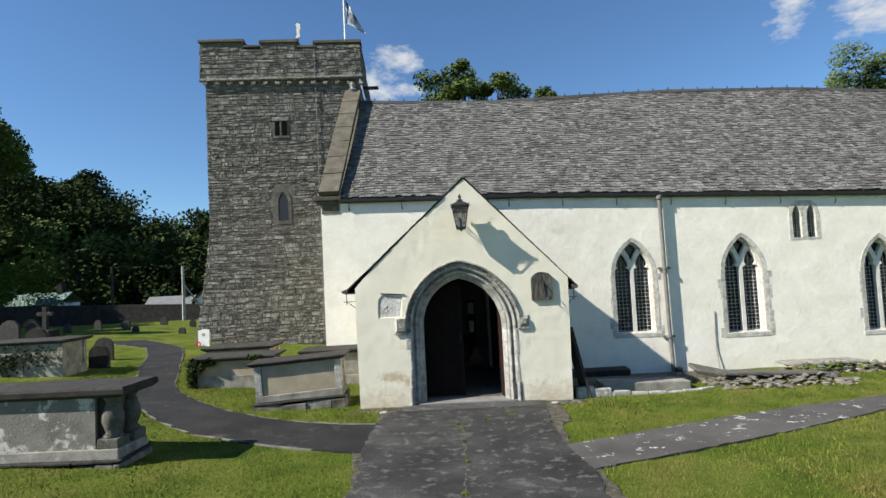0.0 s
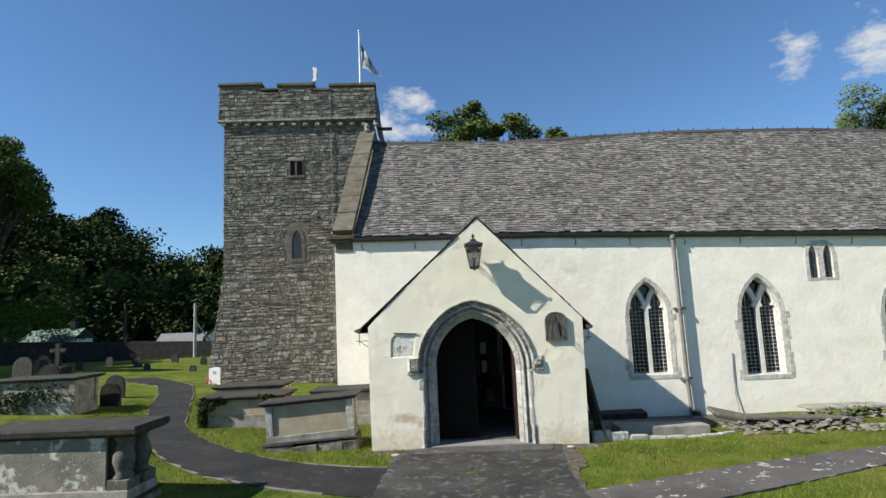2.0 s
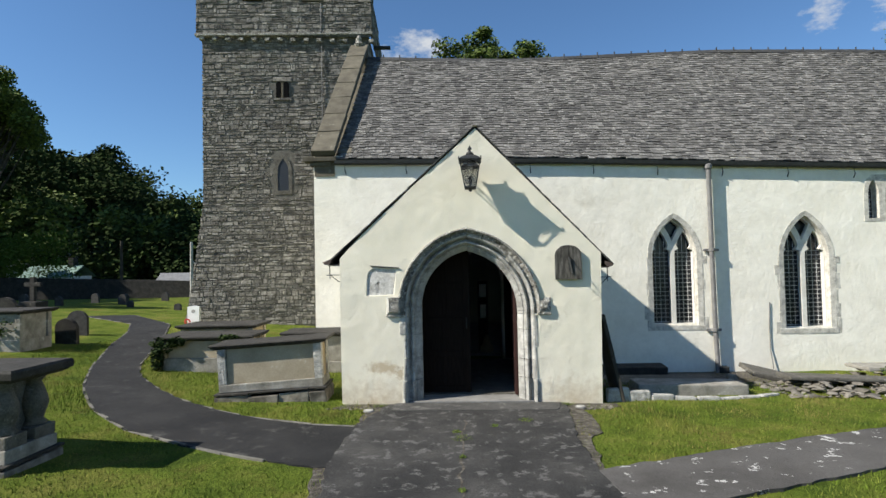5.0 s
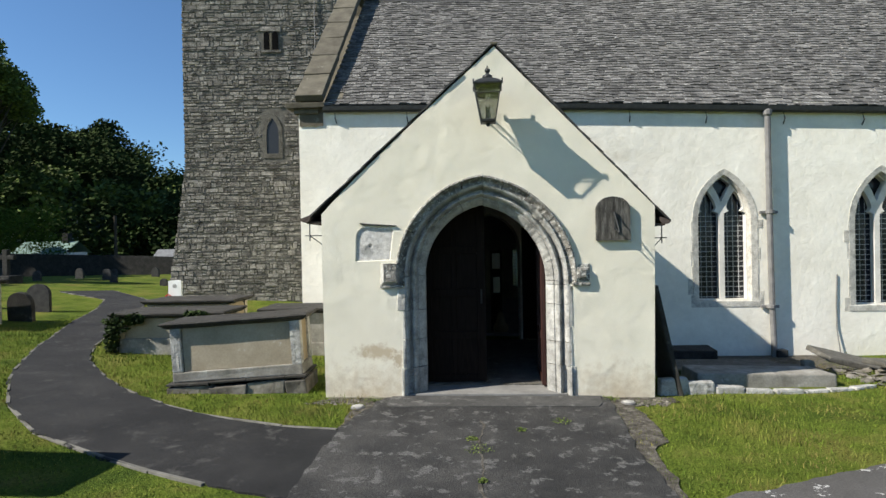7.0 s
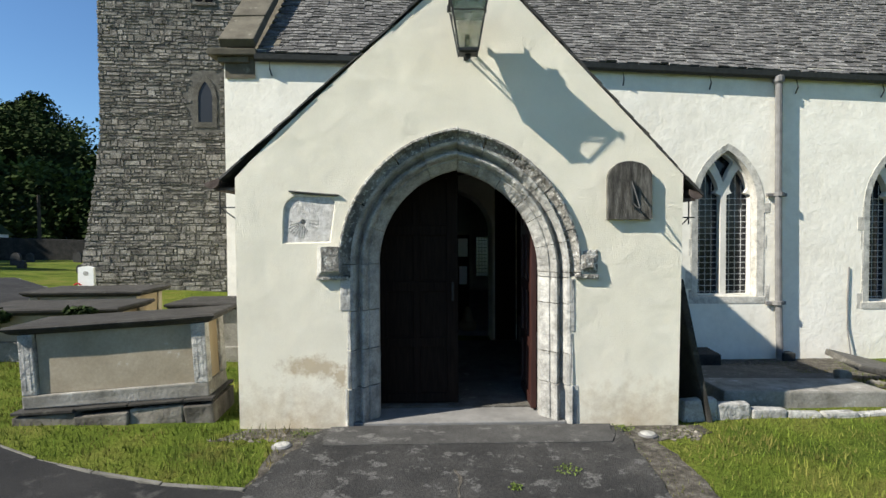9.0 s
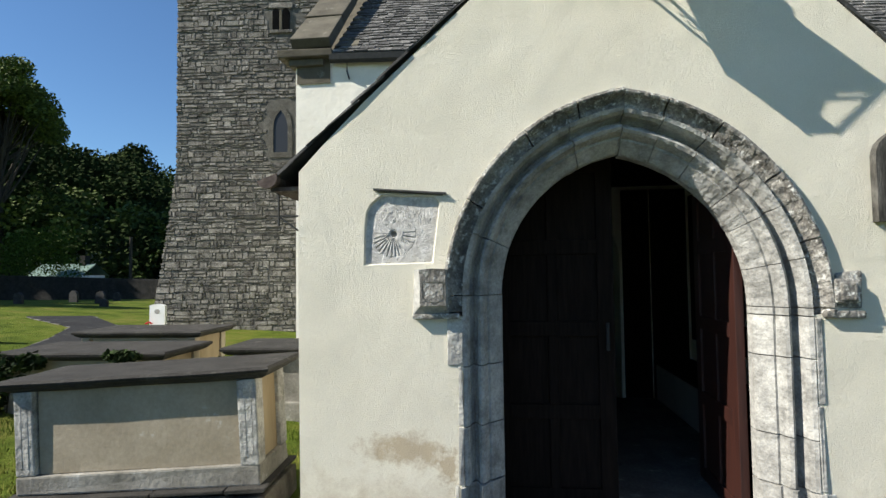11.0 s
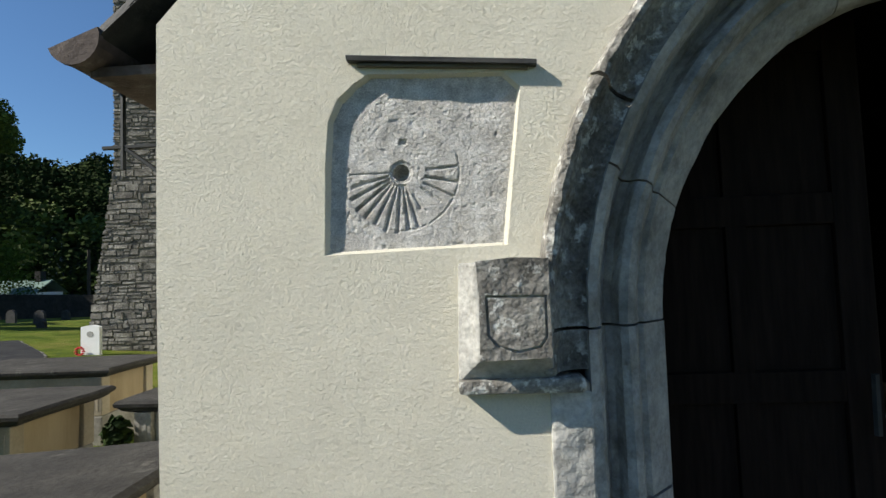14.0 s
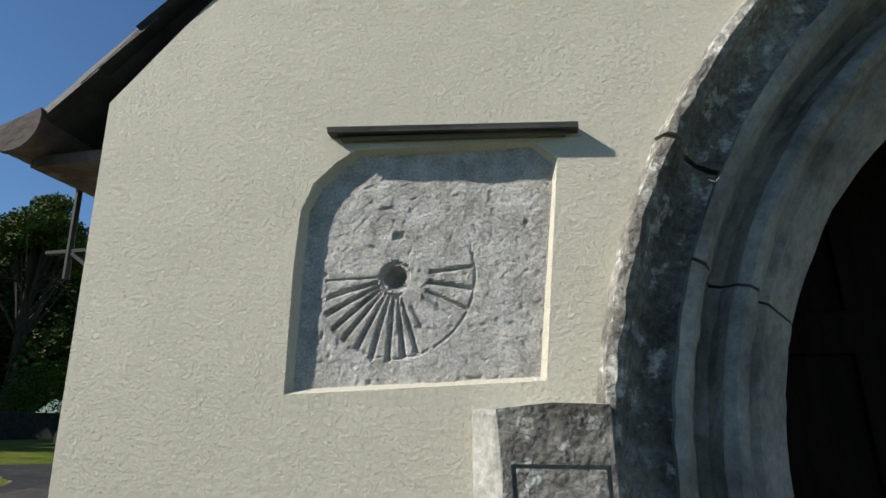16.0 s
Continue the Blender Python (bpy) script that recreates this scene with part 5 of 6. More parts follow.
# north window of the nave, by which the inside is lit
nw = thing("window_8", "far leaded window of the nave seen through the doorway", "window", kind="structure")
bm = bmesh.new()
for k in range(7):
    tube(bm, [(1.25 + 0.083 * k, 20.62, 0.55), (1.25 + 0.083 * k, 20.62, 1.65)], 0.008, 4)
for k in range(12):
    tube(bm, [(1.25, 20.615, 0.55 + 0.1 * k), (1.75, 20.615, 0.55 + 0.1 * k)], 0.008, 4)
part("grille", bm, IRON, nw)
part("pane", solid(1.25, 1.75, 20.66, 20.67, 0.55, 1.65), glass("dusty far glass", (0.10, 0.11, 0.115), 0.4, 1.0), nw, "dusty glass")
CLEAR = glass("clear church glass", (0.9, 0.93, 0.92), 0.1, 1.0)
# unseen windows, added so that sky light reaches the things by the door
for k, (x0, x1, z0, z1) in enumerate(NORTH[1:]):
    nk = thing("window_%d" % (9 + k), "unseen north window added to let light into the nave", "window", kind="structure")
    part("pane", solid(x0, x1, 20.80, 20.81, z0, z1), CLEAR, nk).visible_shadow = False
    part("mullion", solid((x0 + x1) / 2 - 0.05, (x0 + x1) / 2 + 0.05, 20.72, 20.90, z0, z1, 0.01), JAMB, nk)

# ---- tombs ----
def chest_tomb(name, label, corner, turn, L, W, z0, z_top, front=TOMB_TAN, end=TOMB_SAND, group="chest tombs", step=True, pilaster=DRESSED, slab_t=0.085, balusters=False):
    t = thing(name, label, "tomb", group=group, at=(corner[0], corner[1], z0), turn=turn)
    H = z_top - z0
    hb = H - slab_t
    if step:
        k, xb = 0, -0.05
        while xb < L:
            wb = random.uniform(0.22, 0.5)
            part("base_stone", solid(xb, min(xb + wb, L + 0.05) - 0.008, -0.06 + random.uniform(-0.02, 0.02), W + 0.05, -0.15, 0.05 + random.uniform(-0.02, 0.03), 0.015, 0.012), RUBBLE, t, "rough base stone")
            part("base_slate", solid(xb, min(xb + wb, L + 0.05) - 0.004, -0.07 + random.uniform(-0.015, 0.015), W + 0.05, 0.075, 0.10, 0.006, 0.005), TOMB_TOP, t, "dark slate course")
            xb += wb
    part("plinth", solid(0.0, L, 0.0, W, 0.10 if step else -0.15, 0.22, 0.012, 0.006), TOMB, t)
    east = L - 0.30 if balusters else L
    part("core", solid(0.07, L - 0.16 if balusters else L - 0.07, 0.16 if balusters else 0.06, W - (0.16 if balusters else 0.06), 0.2, hb), end if balusters else front, t)
    part("front_panel", solid(0.13, east - (0.0 if balusters else 0.13), 0.035, 0.075, 0.22, hb - 0.004, 0.004, 0.003), front, t)
    part("back_panel", solid(0.13, east - 0.13, W - 0.075, W - 0.035, 0.22, hb - 0.004, 0.004), front, t)
    for x0 in (0.025, east - 0.065):
        part("end_panel", solid(x0, x0 + 0.04, 0.13, W - 0.13, 0.22, hb - 0.004, 0.004, 0.003), end, t, "warm sandstone end panel" if end is TOMB_SAND else "")
    for y0 in (0.14, W - 0.14) if balusters else ():
        part("pedestal", solid(L - 0.27, L - 0.01, y0 - 0.13, y0 + 0.13, 0.22, 0.34, 0.012, 0.005), pilaster, t)
        bm = bmesh.new()
        lathe(bm, [(0.105, 0.34), (0.12, 0.36), (0.085, 0.40), (0.10, 0.45), (0.128, 0.54), (0.122, 0.62), (0.09, 0.71), (0.07, 0.77), (0.10, 0.80), (0.115, hb)], (L - 0.14, y0, 0), 14)
        part("baluster", bm, pilaster, t, "bulging carved corner baluster", smooth=True)
    for x0 in (0.0,) if balusters else (0.0, L - 0.12):
        for y0 in (0.0, W - 0.12):
            part("pilaster", solid(x0, x0 + 0.12, y0, y0 + 0.12, 0.22, hb - 0.002, 0.010, 0.003), pilaster, t, "pale corner pilaster")
            for k in range(2):
                part("flute", solid(x0 + 0.028 + 0.042 * k, x0 + 0.045 + 0.042 * k, y0 - 0.003, y0 + 0.02, 0.27, hb - 0.05, 0.002), pilaster, t) if y0 == 0.0 else None
    bm = bmesh.new()
    o = 0.10
    prof = [(o - 0.07, 0), (o - 0.03, 0.02), (o - 0.02, 0.035), (o, 0.045), (o + 0.006, slab_t * 0.8), (o - 0.012, slab_t)]
    loops = [[(-e, 0.045 - e, hb + z), (L + e, 0.045 - e, hb + z), (L + e, W + e, hb + z), (-e, W + e, hb + z)] for e, z in prof]
    rings = loft(bm, loops)
    bm.faces.new(rings[0][::-1])
    bm.faces.new(rings[-1])
    bmesh.ops.subdivide_edges(bm, edges=bm.edges[:], cuts=3, use_grid_fill=True)
    for v in bm.verts:
        v.co.z += 0.006 * noise.noise(v.co * 4) + 0.01 * noise.noise(v.co * 1.2)
        v.co.y += 0.006 * noise.noise(v.co * 5 + Vector((9, 0, 0)))
    part("ledger", bm, TOMB_TOP, t, "dark weathered moulded top slab")
    return t


chest_tomb("chest_tomb", "tan chest tomb with fluted pale pilasters and a dark slab", (-3.42, 9.62), 4.0, 1.53, 0.52, 0.16, 0.975, slab_t=0.075).matrix_basis = pose(-3.42, 9.62, 0.16, 0, -3.0, 4.0)
chest_tomb("chest_tomb", "low rendered chest tomb overgrown with ivy", (-5.45, 11.6), 2.0, 1.62, 0.8, 0.25, 0.87, front=TOMB_TAN, end=TOMB_SAND, step=False, pilaster=TOMB_TAN)
chest_tomb("chest_tomb", "low dark chest tomb behind the porch corner", (-3.22, 11.95), 2.0, 1.35, 0.7, 0.10, 0.88, front=TOMB, end=TOMB, step=False, pilaster=TOMB)
chest_tomb("chest_tomb", "grey chest tomb with a warm sandstone end", (-5.95, 13.25), 2.0, 1.55, 0.85, 0.25, 0.91, front=TOMB_TAN, step=False, pilaster=TOMB_TAN)
# the last-but-one tomb's dark end stone holds the shade of its east face
chest_tomb("chest_tomb", "large weathered grey chest tomb mottled with lichen", (-5.93, 6.5), 0.0, 1.95, 0.64, 0.22, 1.19, front=TOMB_LICHEN, end=TOMB_DARK, pilaster=TOMB_DARK, slab_t=0.13, balusters=True)
chest_tomb("chest_tomb", "grey chest tomb hung with dark ivy", (-10.9, 12.55), 2.0, 1.9, 0.9, 0.5, 1.34, front=TOMB, end=TOMB, pilaster=TOMB, step=False)

def leaf_cluster(bm, centre, spread, count, size, flat=1.0):
    for _ in range(count):
        d = Vector((random.gauss(0, 1), random.gauss(0, 1), random.gauss(0, 1))).normalized() * random.random() ** 0.4
        p = Vector(centre) + Vector((d.x * spread[0], d.y * spread[1], d.z * spread[2] * flat))
        a = Vector((random.gauss(0, 1), random.gauss(0, 1), random.gauss(0, 0.6))).normalized()
        b = a.orthogonal().normalized()
        s = size * random.uniform(0.6, 1.3)
        m = a.cross(b)
        q = [p - a * s * 0.5, p + b * s * 0.30 + m * s * 0.06, p + a * s * 0.5, p - b * s * 0.30 + m * s * 0.06]
        bm.faces.new([bm.verts.new(v) for v in q])


for nm, lab, spots in (("ivy", "dark green ivy over the tomb corner", [((-5.42, 11.55, 0.70), (0.22, 0.14, 0.18)), ((-5.47, 11.52, 0.45), (0.11, 0.12, 0.26)), ((-5.12, 11.55, 0.78), (0.16, 0.08, 0.09))]),
                       ("ivy", "dark ivy tuft on the tomb ledge", [((-4.1, 11.5, 0.85), (0.2, 0.09, 0.06)), ((-3.28, 11.87, 0.66), (0.09, 0.06, 0.13))]),
                       ("ivy", "dark ivy hanging over the far tomb", [((-9.9, 12.5, 1.0), (0.9, 0.12, 0.3)), ((-10.4, 12.5, 0.8), (0.5, 0.12, 0.3))])):
    iv = thing(nm, lab, "ivy")
    bm = bmesh.new()
    for c, s in spots:
        leaf_cluster(bm, c, s, 260, 0.075)
    part("leaves", bm, IVY, iv)
    for c, s in spots[:2]:
        bm = bmesh.new()
        tube(bm, [(c[0], c[1] + 0.05, 0.2), (c[0] + 0.04, c[1] + 0.03, c[2] - 0.2), (c[0] - 0.05, c[1] + 0.04, c[2])], 0.015, 5)
        part("stem", bm, BARK, iv)

# ---- headstones ----
ws = thing("war_headstone", "white portland war headstone beside the tower", "headstone")
bm = plate([(-8.66, 0.2), (-8.28, 0.2), (-8.28, 0.96), (-8.38, 0.985), (-8.47, 0.993), (-8.56, 0.985), (-8.66, 0.96)], [], 18.7, 18.78)
part("stone", bm, WHITESTONE, ws)
part("badge", plate([(-8.47 + 0.065 * math.cos(a), 0.82 + 0.055 * math.sin(a)) for a in np.arange(14) * math.pi / 7], [], 18.694, 18.702), DRESSED, ws, "worn carved badge")
pp = thing("poppy_wreath", "small red poppy wreath against the headstone", "wreath")
bm = bmesh.new()
for k in range(10):
    a = k * 0.628
    lathe(bm, [(0.02, -0.012), (0.038, 0), (0.02, 0.02)], (-8.62 + 0.075 * math.cos(a), 18.62, 0.50 + 0.075 * math.sin(a)), 6)
part("poppies", bm, RED, pp)

HEADSTONES = [(-9.0, 13.9, 0.5, 0.55, 8), (-9.7, 15.2, 0.5, 0.6, -5), (-11.6, 15.2, 0.6, 0.85, 4), (-13.2, 16.2, 0.6, 1.0, -6), (-11.6, 23.5, 0.45, 0.5, 0), (-13.9, 24.0, 0.45, 0.5, 0), (-15.2, 25.5, 0.6, 0.8, -4),
              (-16.5, 23.4, 0.5, 0.7, 6), (-17.5, 27.0, 0.6, 0.8, 0), (-13.5, 28.5, 0.5, 0.7, 3), (-19.0, 24.6, 0.6, 0.9, -3), (-15.8, 30.0, 0.6, 0.8, 0), (-18.6, 31.0, 0.6, 0.7, 4), (-12.0, 30.0, 0.5, 0.6, 0)]
for k, (x, y, w, h, tilt) in enumerate(HEADSTONES):
    w, h = (w, h) if k < 4 else (w * 0.62, h * 0.58)
    hs = thing("headstone", "dark weathered upright headstone in the grass" if k > 3 else "brown leaning round-topped headstone", "headstone", group="churchyard headstones", at=(x, y, ground_z(x, y) - 0.1), turn=random.uniform(-8, 8))
    o = part("stone", plate([(-w / 2, 0), (w / 2, 0), *arch_line(0, w / 2, h * 0.8, w / 2 * 1.01, 5)], [], 0, 0.1), TOMB_TOP if k in (0, 2) else GRAVE, hs)
    o.matrix_basis = pose(0, 0, 0, tilt, tilt * 0.6, 0)
crs = thing("cross_gravestone", "dark stone cross on a stepped base", "gravestone", at=(-16.0, 21.5, ground_z(-16, 21.5)))
part("shaft", solid(-0.09, 0.09, -0.07, 0.07, 0.25, 1.15, 0.02), TOMB_TOP, crs)
part("arm", solid(-0.32, 0.32, -0.065, 0.065, 0.80, 0.95, 0.02), TOMB_TOP, crs)
part("base", solid(-0.35, 0.35, -0.3, 0.3, -0.1, 0.25, 0.03), TOMB_TOP, crs)

# ---- slabs and rubble by the nave wall ----
def ledger(label, x0, x1, y0, y1, z0, z1, mat, tilt=(0, 0, 0), name="ledger_slab"):
    t = thing(name, label, "stone slab", group="loose grave slabs", at=((x0 + x1) / 2, (y0 + y1) / 2, z0))
    o = part("slab", solid(-(x1 - x0) / 2, (x1 - x0) / 2, -(y1 - y0) / 2, (y1 - y0) / 2, 0, z1 - z0, 0.02, 0.012), mat, t)
    o.matrix_basis = pose(0, 0, 0, *tilt)
    return t


# sun and the porch's shade are put into these slabs' stone colours
ledger("grey ledger slab on the grass, sunlight put in its paler colour", 2.72, 4.32, 9.98, 10.50, 0.05, 0.25, TOMB, (0, 1.2, 1))
ledger("ledger slab beside the porch, shade put in its dark colour", 2.45, 4.7, 10.75, 11.35, -0.06, 0.09, TOMB_DARK, (0, 0, -2))
ledger("ledger slab beside the porch, shade put in its dark colour", 2.3, 4.6, 11.5, 12.1, -0.16, 0.0, TOMB_DARK, (0, 0, 1))
ledger("ledger slab at the wall foot, shade put in its dark colour", 2.3, 4.0, 12.45, 12.9, -0.18, 0.07, TOMB_TOP, (0, 0, 0))
ledger("slab leaning on the porch wall, shade put in its black colour", 2.40, 2.46, 9.62, 10.35, 0.06, 1.36, TOMB_TOP, (0, -11.5, 0), "leaning_slab")
pst = thing("stone_post", "small rough stone stump", "stone", at=(4.4, 10.72, 0.03))
part("stump", solid(-0.07, 0.07, -0.06, 0.06, 0, 0.24, 0.03, 0.02), RUBBLE, pst)
wk = thing("grave_kerb", "low whitened rough stone kerb curving along the slabs", "kerb")
kp = resample([(2.2, 9.68), (2.5, 9.72), (3.0, 9.74), (3.6, 9.72), (4.2, 9.8), (4.7, 9.98)], 9)
for k in range(8):
    (x0, y0), (x1, y1) = kp[k], kp[k + 1]
    hgt = (0.20, 0.15, 0.10, 0.07, 0.06, 0.05, 0.05, 0.05)[k]
    o = part("kerb_stone", solid(0, math.hypot(x1 - x0, y1 - y0) - 0.01, -0.05, 0.05, -0.08, hgt, 0.025, 0.014), DRESSED, wk)
    o.matrix_basis = pose(float(x0), float(y0), ground_z(x0, y0) - 0.02, 0, 0, math.degrees(math.atan2(y1 - y0, x1 - x0)))
t_ = ledger("tilted dark slab propped on the stones", 5.0, 5.75, 11.2, 11.9, 0.06, 0.13, TOMB_DARK, (4, 13, -6))
t_ = ledger("long broken slab lying on rubble", 5.1, 7.0, 10.3, 10.75, 0.19, 0.25, TOMB_DARK, (-3, 2, -2))
t_ = ledger("flat grey slab on the far stone heap", 7.0, 8.6, 11.5, 12.1, 0.12, 0.18, TOMB, (-2, 0, 2))


def stone_heap(name, label, x0, x1, y0, y1, top, count, lo=0.05, hi=0.13):
    h = thing(name, label, "rubble")
    for _ in range(count):
        f, g = random.random(), random.random()
        x, y = x0 + (x1 - x0) * f, y0 + (y1 - y0) * g
        bm = bmesh.new()
        bmesh.ops.create_icosphere(bm, subdivisions=1, radius=1)
        s = random.uniform(lo, hi)
        sc = Vector((s * random.uniform(0.9, 1.7), s * random.uniform(0.8, 1.3), s * random.uniform(0.18, 0.42)))
        for v in bm.verts:
            v.co = Vector((v.co.x * sc.x, v.co.y * sc.y, v.co.z * sc.z)) * random.uniform(0.55, 1.3)
        o = part("stone", bm, RUBBLE, h)
        zc = ground_z(x, y) + sc.z * 0.5 + random.random() * top * (4 * g * (1 - g)) * min(1, 4 * f, 4 * (1 - f))
        o.matrix_basis = pose(x, y, zc, random.uniform(-20, 20), random.uniform(-20, 20), random.uniform(0, 360))


stone_heap("rubble_heap", "heap of loose grey rubble under a broken slab", 4.75, 7.3, 9.75, 10.9, 0.12, 300, 0.03, 0.085)
stone_heap("rubble_heap", "low bank of mossy rubble along the nave wall", 6.3, 10.5, 11.2, 12.4, 0.30, 295, 0.04, 0.10)
stone_heap("gravel_patch", "scatter of pale pebbles at the porch foot", 1.55, 2.2, 9.20, 9.52, 0.0, 230, 0.006, 0.024)
stone_heap("gravel_patch", "scatter of pale pebbles at the porch foot", -1.75, -0.95, 9.24, 9.52, 0.0, 190, 0.006, 0.022)
ur = thing("plant_clump", "reddish green clump on the rubble bank", "plant")
bm = bmesh.new()
leaf_cluster(bm, (10.6, 11.9, 0.2), (0.8, 0.4, 0.5), 400, 0.09)
leaf_cluster(bm, (7.6, 11.4, 0.14), (0.6, 0.2, 0.10), 160, 0.05)
part("leaves", bm, LEAF_BRIGHT, ur)
for x, y in ((-0.55, 9.0), (1.75, 9.28)):
    ul = thing("ground_light", "round glass ground light sunk beside the path", "ground light", group="ground lights", at=(x if x > 0 else -1.12, y if x > 0 else 9.12, ground_z(x, y)))
    bm = bmesh.new()
    lathe(bm, [(0.075, -0.05), (0.075, 0.022), (0.062, 0.030)], (0, 0, 0), 16)
    part("rim", bm, PIPE, ul)
    bm = bmesh.new()
    lathe(bm, [(0.060, 0.0), (0.058, 0.034), (0.03, 0.038)], (0, 0, 0), 16)
    part("lens", bm, DRESSED, ul, "pale glass lens")

# ---- beyond the churchyard ----
bw = []
for x in np.arange(-70, -13, 1.5):
    x = float(x)
    bw.append((x, 43 + 0.04 * (x + 40), float(np.interp(x, [-60, -36, -20, -13], [2.3, 1.9, 1.3, 1.1]))))
bm = bmesh.new()
loft(bm, [[(x, y, -1.6), (x, y, z), (x, y + 0.5, z), (x, y + 0.5, -1.6)] for x, y, z in bw])
tagged(part("wall_boundary", bm, WALLSTONE), "stone boundary wall of the churchyard, tree shade in its dark colour", "wall", kind="structure")


def cottage(name, label, x0, x1, y0, y1, z0, zw, zr, wall_mat, roof_mat, along=True):
    h = thing(name, label, "house")
    part("wall", solid(x0, x1, y0, y1, z0, zw), wall_mat, h)
    bm = bmesh.new()
    o = 0.3
    if along:
        ym = (y0 + y1) / 2
        loft(bm, [[(x, y0 - o, zw - 0.1), (x, ym, zr), (x, y1 + o, zw - 0.1), (x, ym, zr - 0.15)] for x in (x0 - o, x1 + o)])
    else:
        xm = (x0 + x1) / 2
        loft(bm, [[(x0 - o, y, zw - 0.1), (xm, y, zr), (x1 + o, y, zw - 0.1), (xm, y, zr - 0.15)] for y in (y0 - o, y1 + o)])
        part("gable", plate([(x0, zw), (x1, zw), (xm, zr - 0.1)], [], y0 + 0.001, y0 + 0.2), wall_mat, h)
    part("roof", bm, roof_mat, h)
    part("window", solid((x0 + x1) / 2 - 0.4, (x0 + x1) / 2 + 0.4, y0 - 0.02, y0 + 0.05, zw - 1.3, zw - 0.4), DARKGLASS, h)
    part("chimney", solid(x1 - 1.0, x1 - 0.5, (y0 + y1) / 2 - 0.3, (y0 + y1) / 2 + 0.3, zw, zr + 0.7), WALLSTONE, h)
    return h


cottage("shed", "low white shed with a green roof behind the wall", -40.5, -36, 50, 53, -2, 1.9, 2.9, WHITE, GREENROOF)
cottage("house", "house with a pale slate roof behind the wall", -29.5, -25.5, 52, 56, -2, 0.3, 2.0, WALLSTONE, LIGHTROOF)
cottage("house", "white gabled cottage beside the tower", -22.0, -18.5, 47, 54, -2, 1.6, 3.2, WHITE, LIGHTROOF, along=False)
cottage("house", "white cottage on the wooded slope", -56, -51, 66, 72, 0, 8.5, 11, WHITE, DARKSLATE)
for x, y, h in ((-28.2, 45.5, 4.7), (-20.8, 42.5, 4.3)):
    tp = thing("utility_pole", "weathered wooden utility pole", "pole", group="utility poles", at=(x, y, -1.0))
    bm = bmesh.new()
    tube(bm, [(0, 0, 0), (0, 0, h + 1.0)], [0.14, 0.10], 8)
    part("pole_shaft", bm, DRESSED if x > -25 else BARK, tp)
    if x > -25:
        bm = bmesh.new()
        tube(bm, [(2.3, 1, 0.2), (0.05, 0, h - 0.4)], 0.07, 6)
        part("strut", bm, DRESSED, tp)


def tree(name, label, base, height, crown_r, crown_z, leaf_mat, leaves=9000, leaf=0.22, seed=1, squash=0.8, group="", clump=(0.15, 0.30)):
    rnd = random.Random(seed)
    t = thing(name, label, "tree", group=group, at=base)
    bm = bmesh.new()
    top = Vector((rnd.uniform(-0.4, 0.4), rnd.uniform(-0.4, 0.4), height * 0.8))
    r0 = height * 0.03
    tube(bm, [(0, 0, -0.3), (top.x * 0.3, top.y * 0.3, height * 0.3), tuple(top)], [r0, r0 * 0.75, r0 * 0.3], 8)
    clumps = []
    for k in range(40):
        a, e = rnd.uniform(0, 6.28), rnd.uniform(-0.5, 1.35)
        rr = crown_r * rnd.uniform(0.30, 0.92)
        c = Vector((rr * math.cos(a) * math.cos(e), rr * math.sin(a) * math.cos(e), crown_z + rr * squash * math.sin(e)))
        clumps.append(c)
        s = Vector((top.x * 0.5, top.y * 0.5, height * rnd.uniform(0.3, 0.6)))
        mid = (s + c) / 2 + Vector((0, 0, -0.1 * rr))
        tube(bm, [tuple(s), tuple(mid), tuple(c)], [r0 * 0.24, r0 * 0.13, r0 * 0.04], 5)
    part("trunk", bm, BARK, t)
    bm = bmesh.new()
    st = random.getstate()
    random.seed(seed)
    for c in clumps:
        s = crown_r * rnd.uniform(*clump)
        leaf_cluster(bm, c, (s, s, s * 0.75), leaves // 40, leaf)
    random.setstate(st)
    part("crown", bm, leaf_mat, t)
    return t


tree("tree", "green broadleaf tree rising behind the nave roof", (1.6, 31, 0), 14.4, 3.7, 11.7, LEAF, 15000, 0.21, 3, clump=(0.11, 0.22))
tree("tree", "small green treetop behind the nave roof", (6.0, 32, 0), 12.6, 1.8, 11.6, LEAF, 7000, 0.20, 5)
tree("tree", "tall yellow-green tree behind the nave", (27.2, 32, 0), 15.0, 5.4, 11.6, LEAF, 24000, 0.22, 8, clump=(0.11, 0.22))
tree("tree", "dark green tree at the churchyard edge", (-49.8, 56, 0.0), 24, 5.6, 18.4, LEAF, 26000, 0.36, 11, 1.05, clump=(0.18, 0.34))
# wooded hillside beyond the wall
SKY_X = [-120, -95, -64, -58, -52, -48, -41.5, -36, -30, -18, 0]
SKY_Z = [36, 33, 26.5, 20.6, 20.6, 17.2, 16.4, 13.8, 13.0, 10.6, 8]
hv, hf = [], []
hxs = [float(q) for q in np.arange(-170, 3, 4)]
for row, (y, k) in enumerate(((58, 0.0), (68, 0.15), (80, 0.28), (96, 0.38), (130, 0.42))):
    for x in hxs:
        hv.append((x, y, -1.0 + k * (float(np.interp(x, SKY_X, SKY_Z)) * y / 80) + 0.5 * noise.noise((x * 0.1, y * 0.1, 0))))
for r in range(4):
    for i in range(len(hxs) - 1):
        a = r * len(hxs) + i
        hf.append((a, a + 1, a + 1 + len(hxs), a + len(hxs)))
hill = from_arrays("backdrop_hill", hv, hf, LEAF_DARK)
tagged(hill, "dark wooded hillside ground", "hillside", kind="structure")
woods = thing("woodland", "dark dense broadleaf woodland on the hillside", "woodland", kind="stuff")
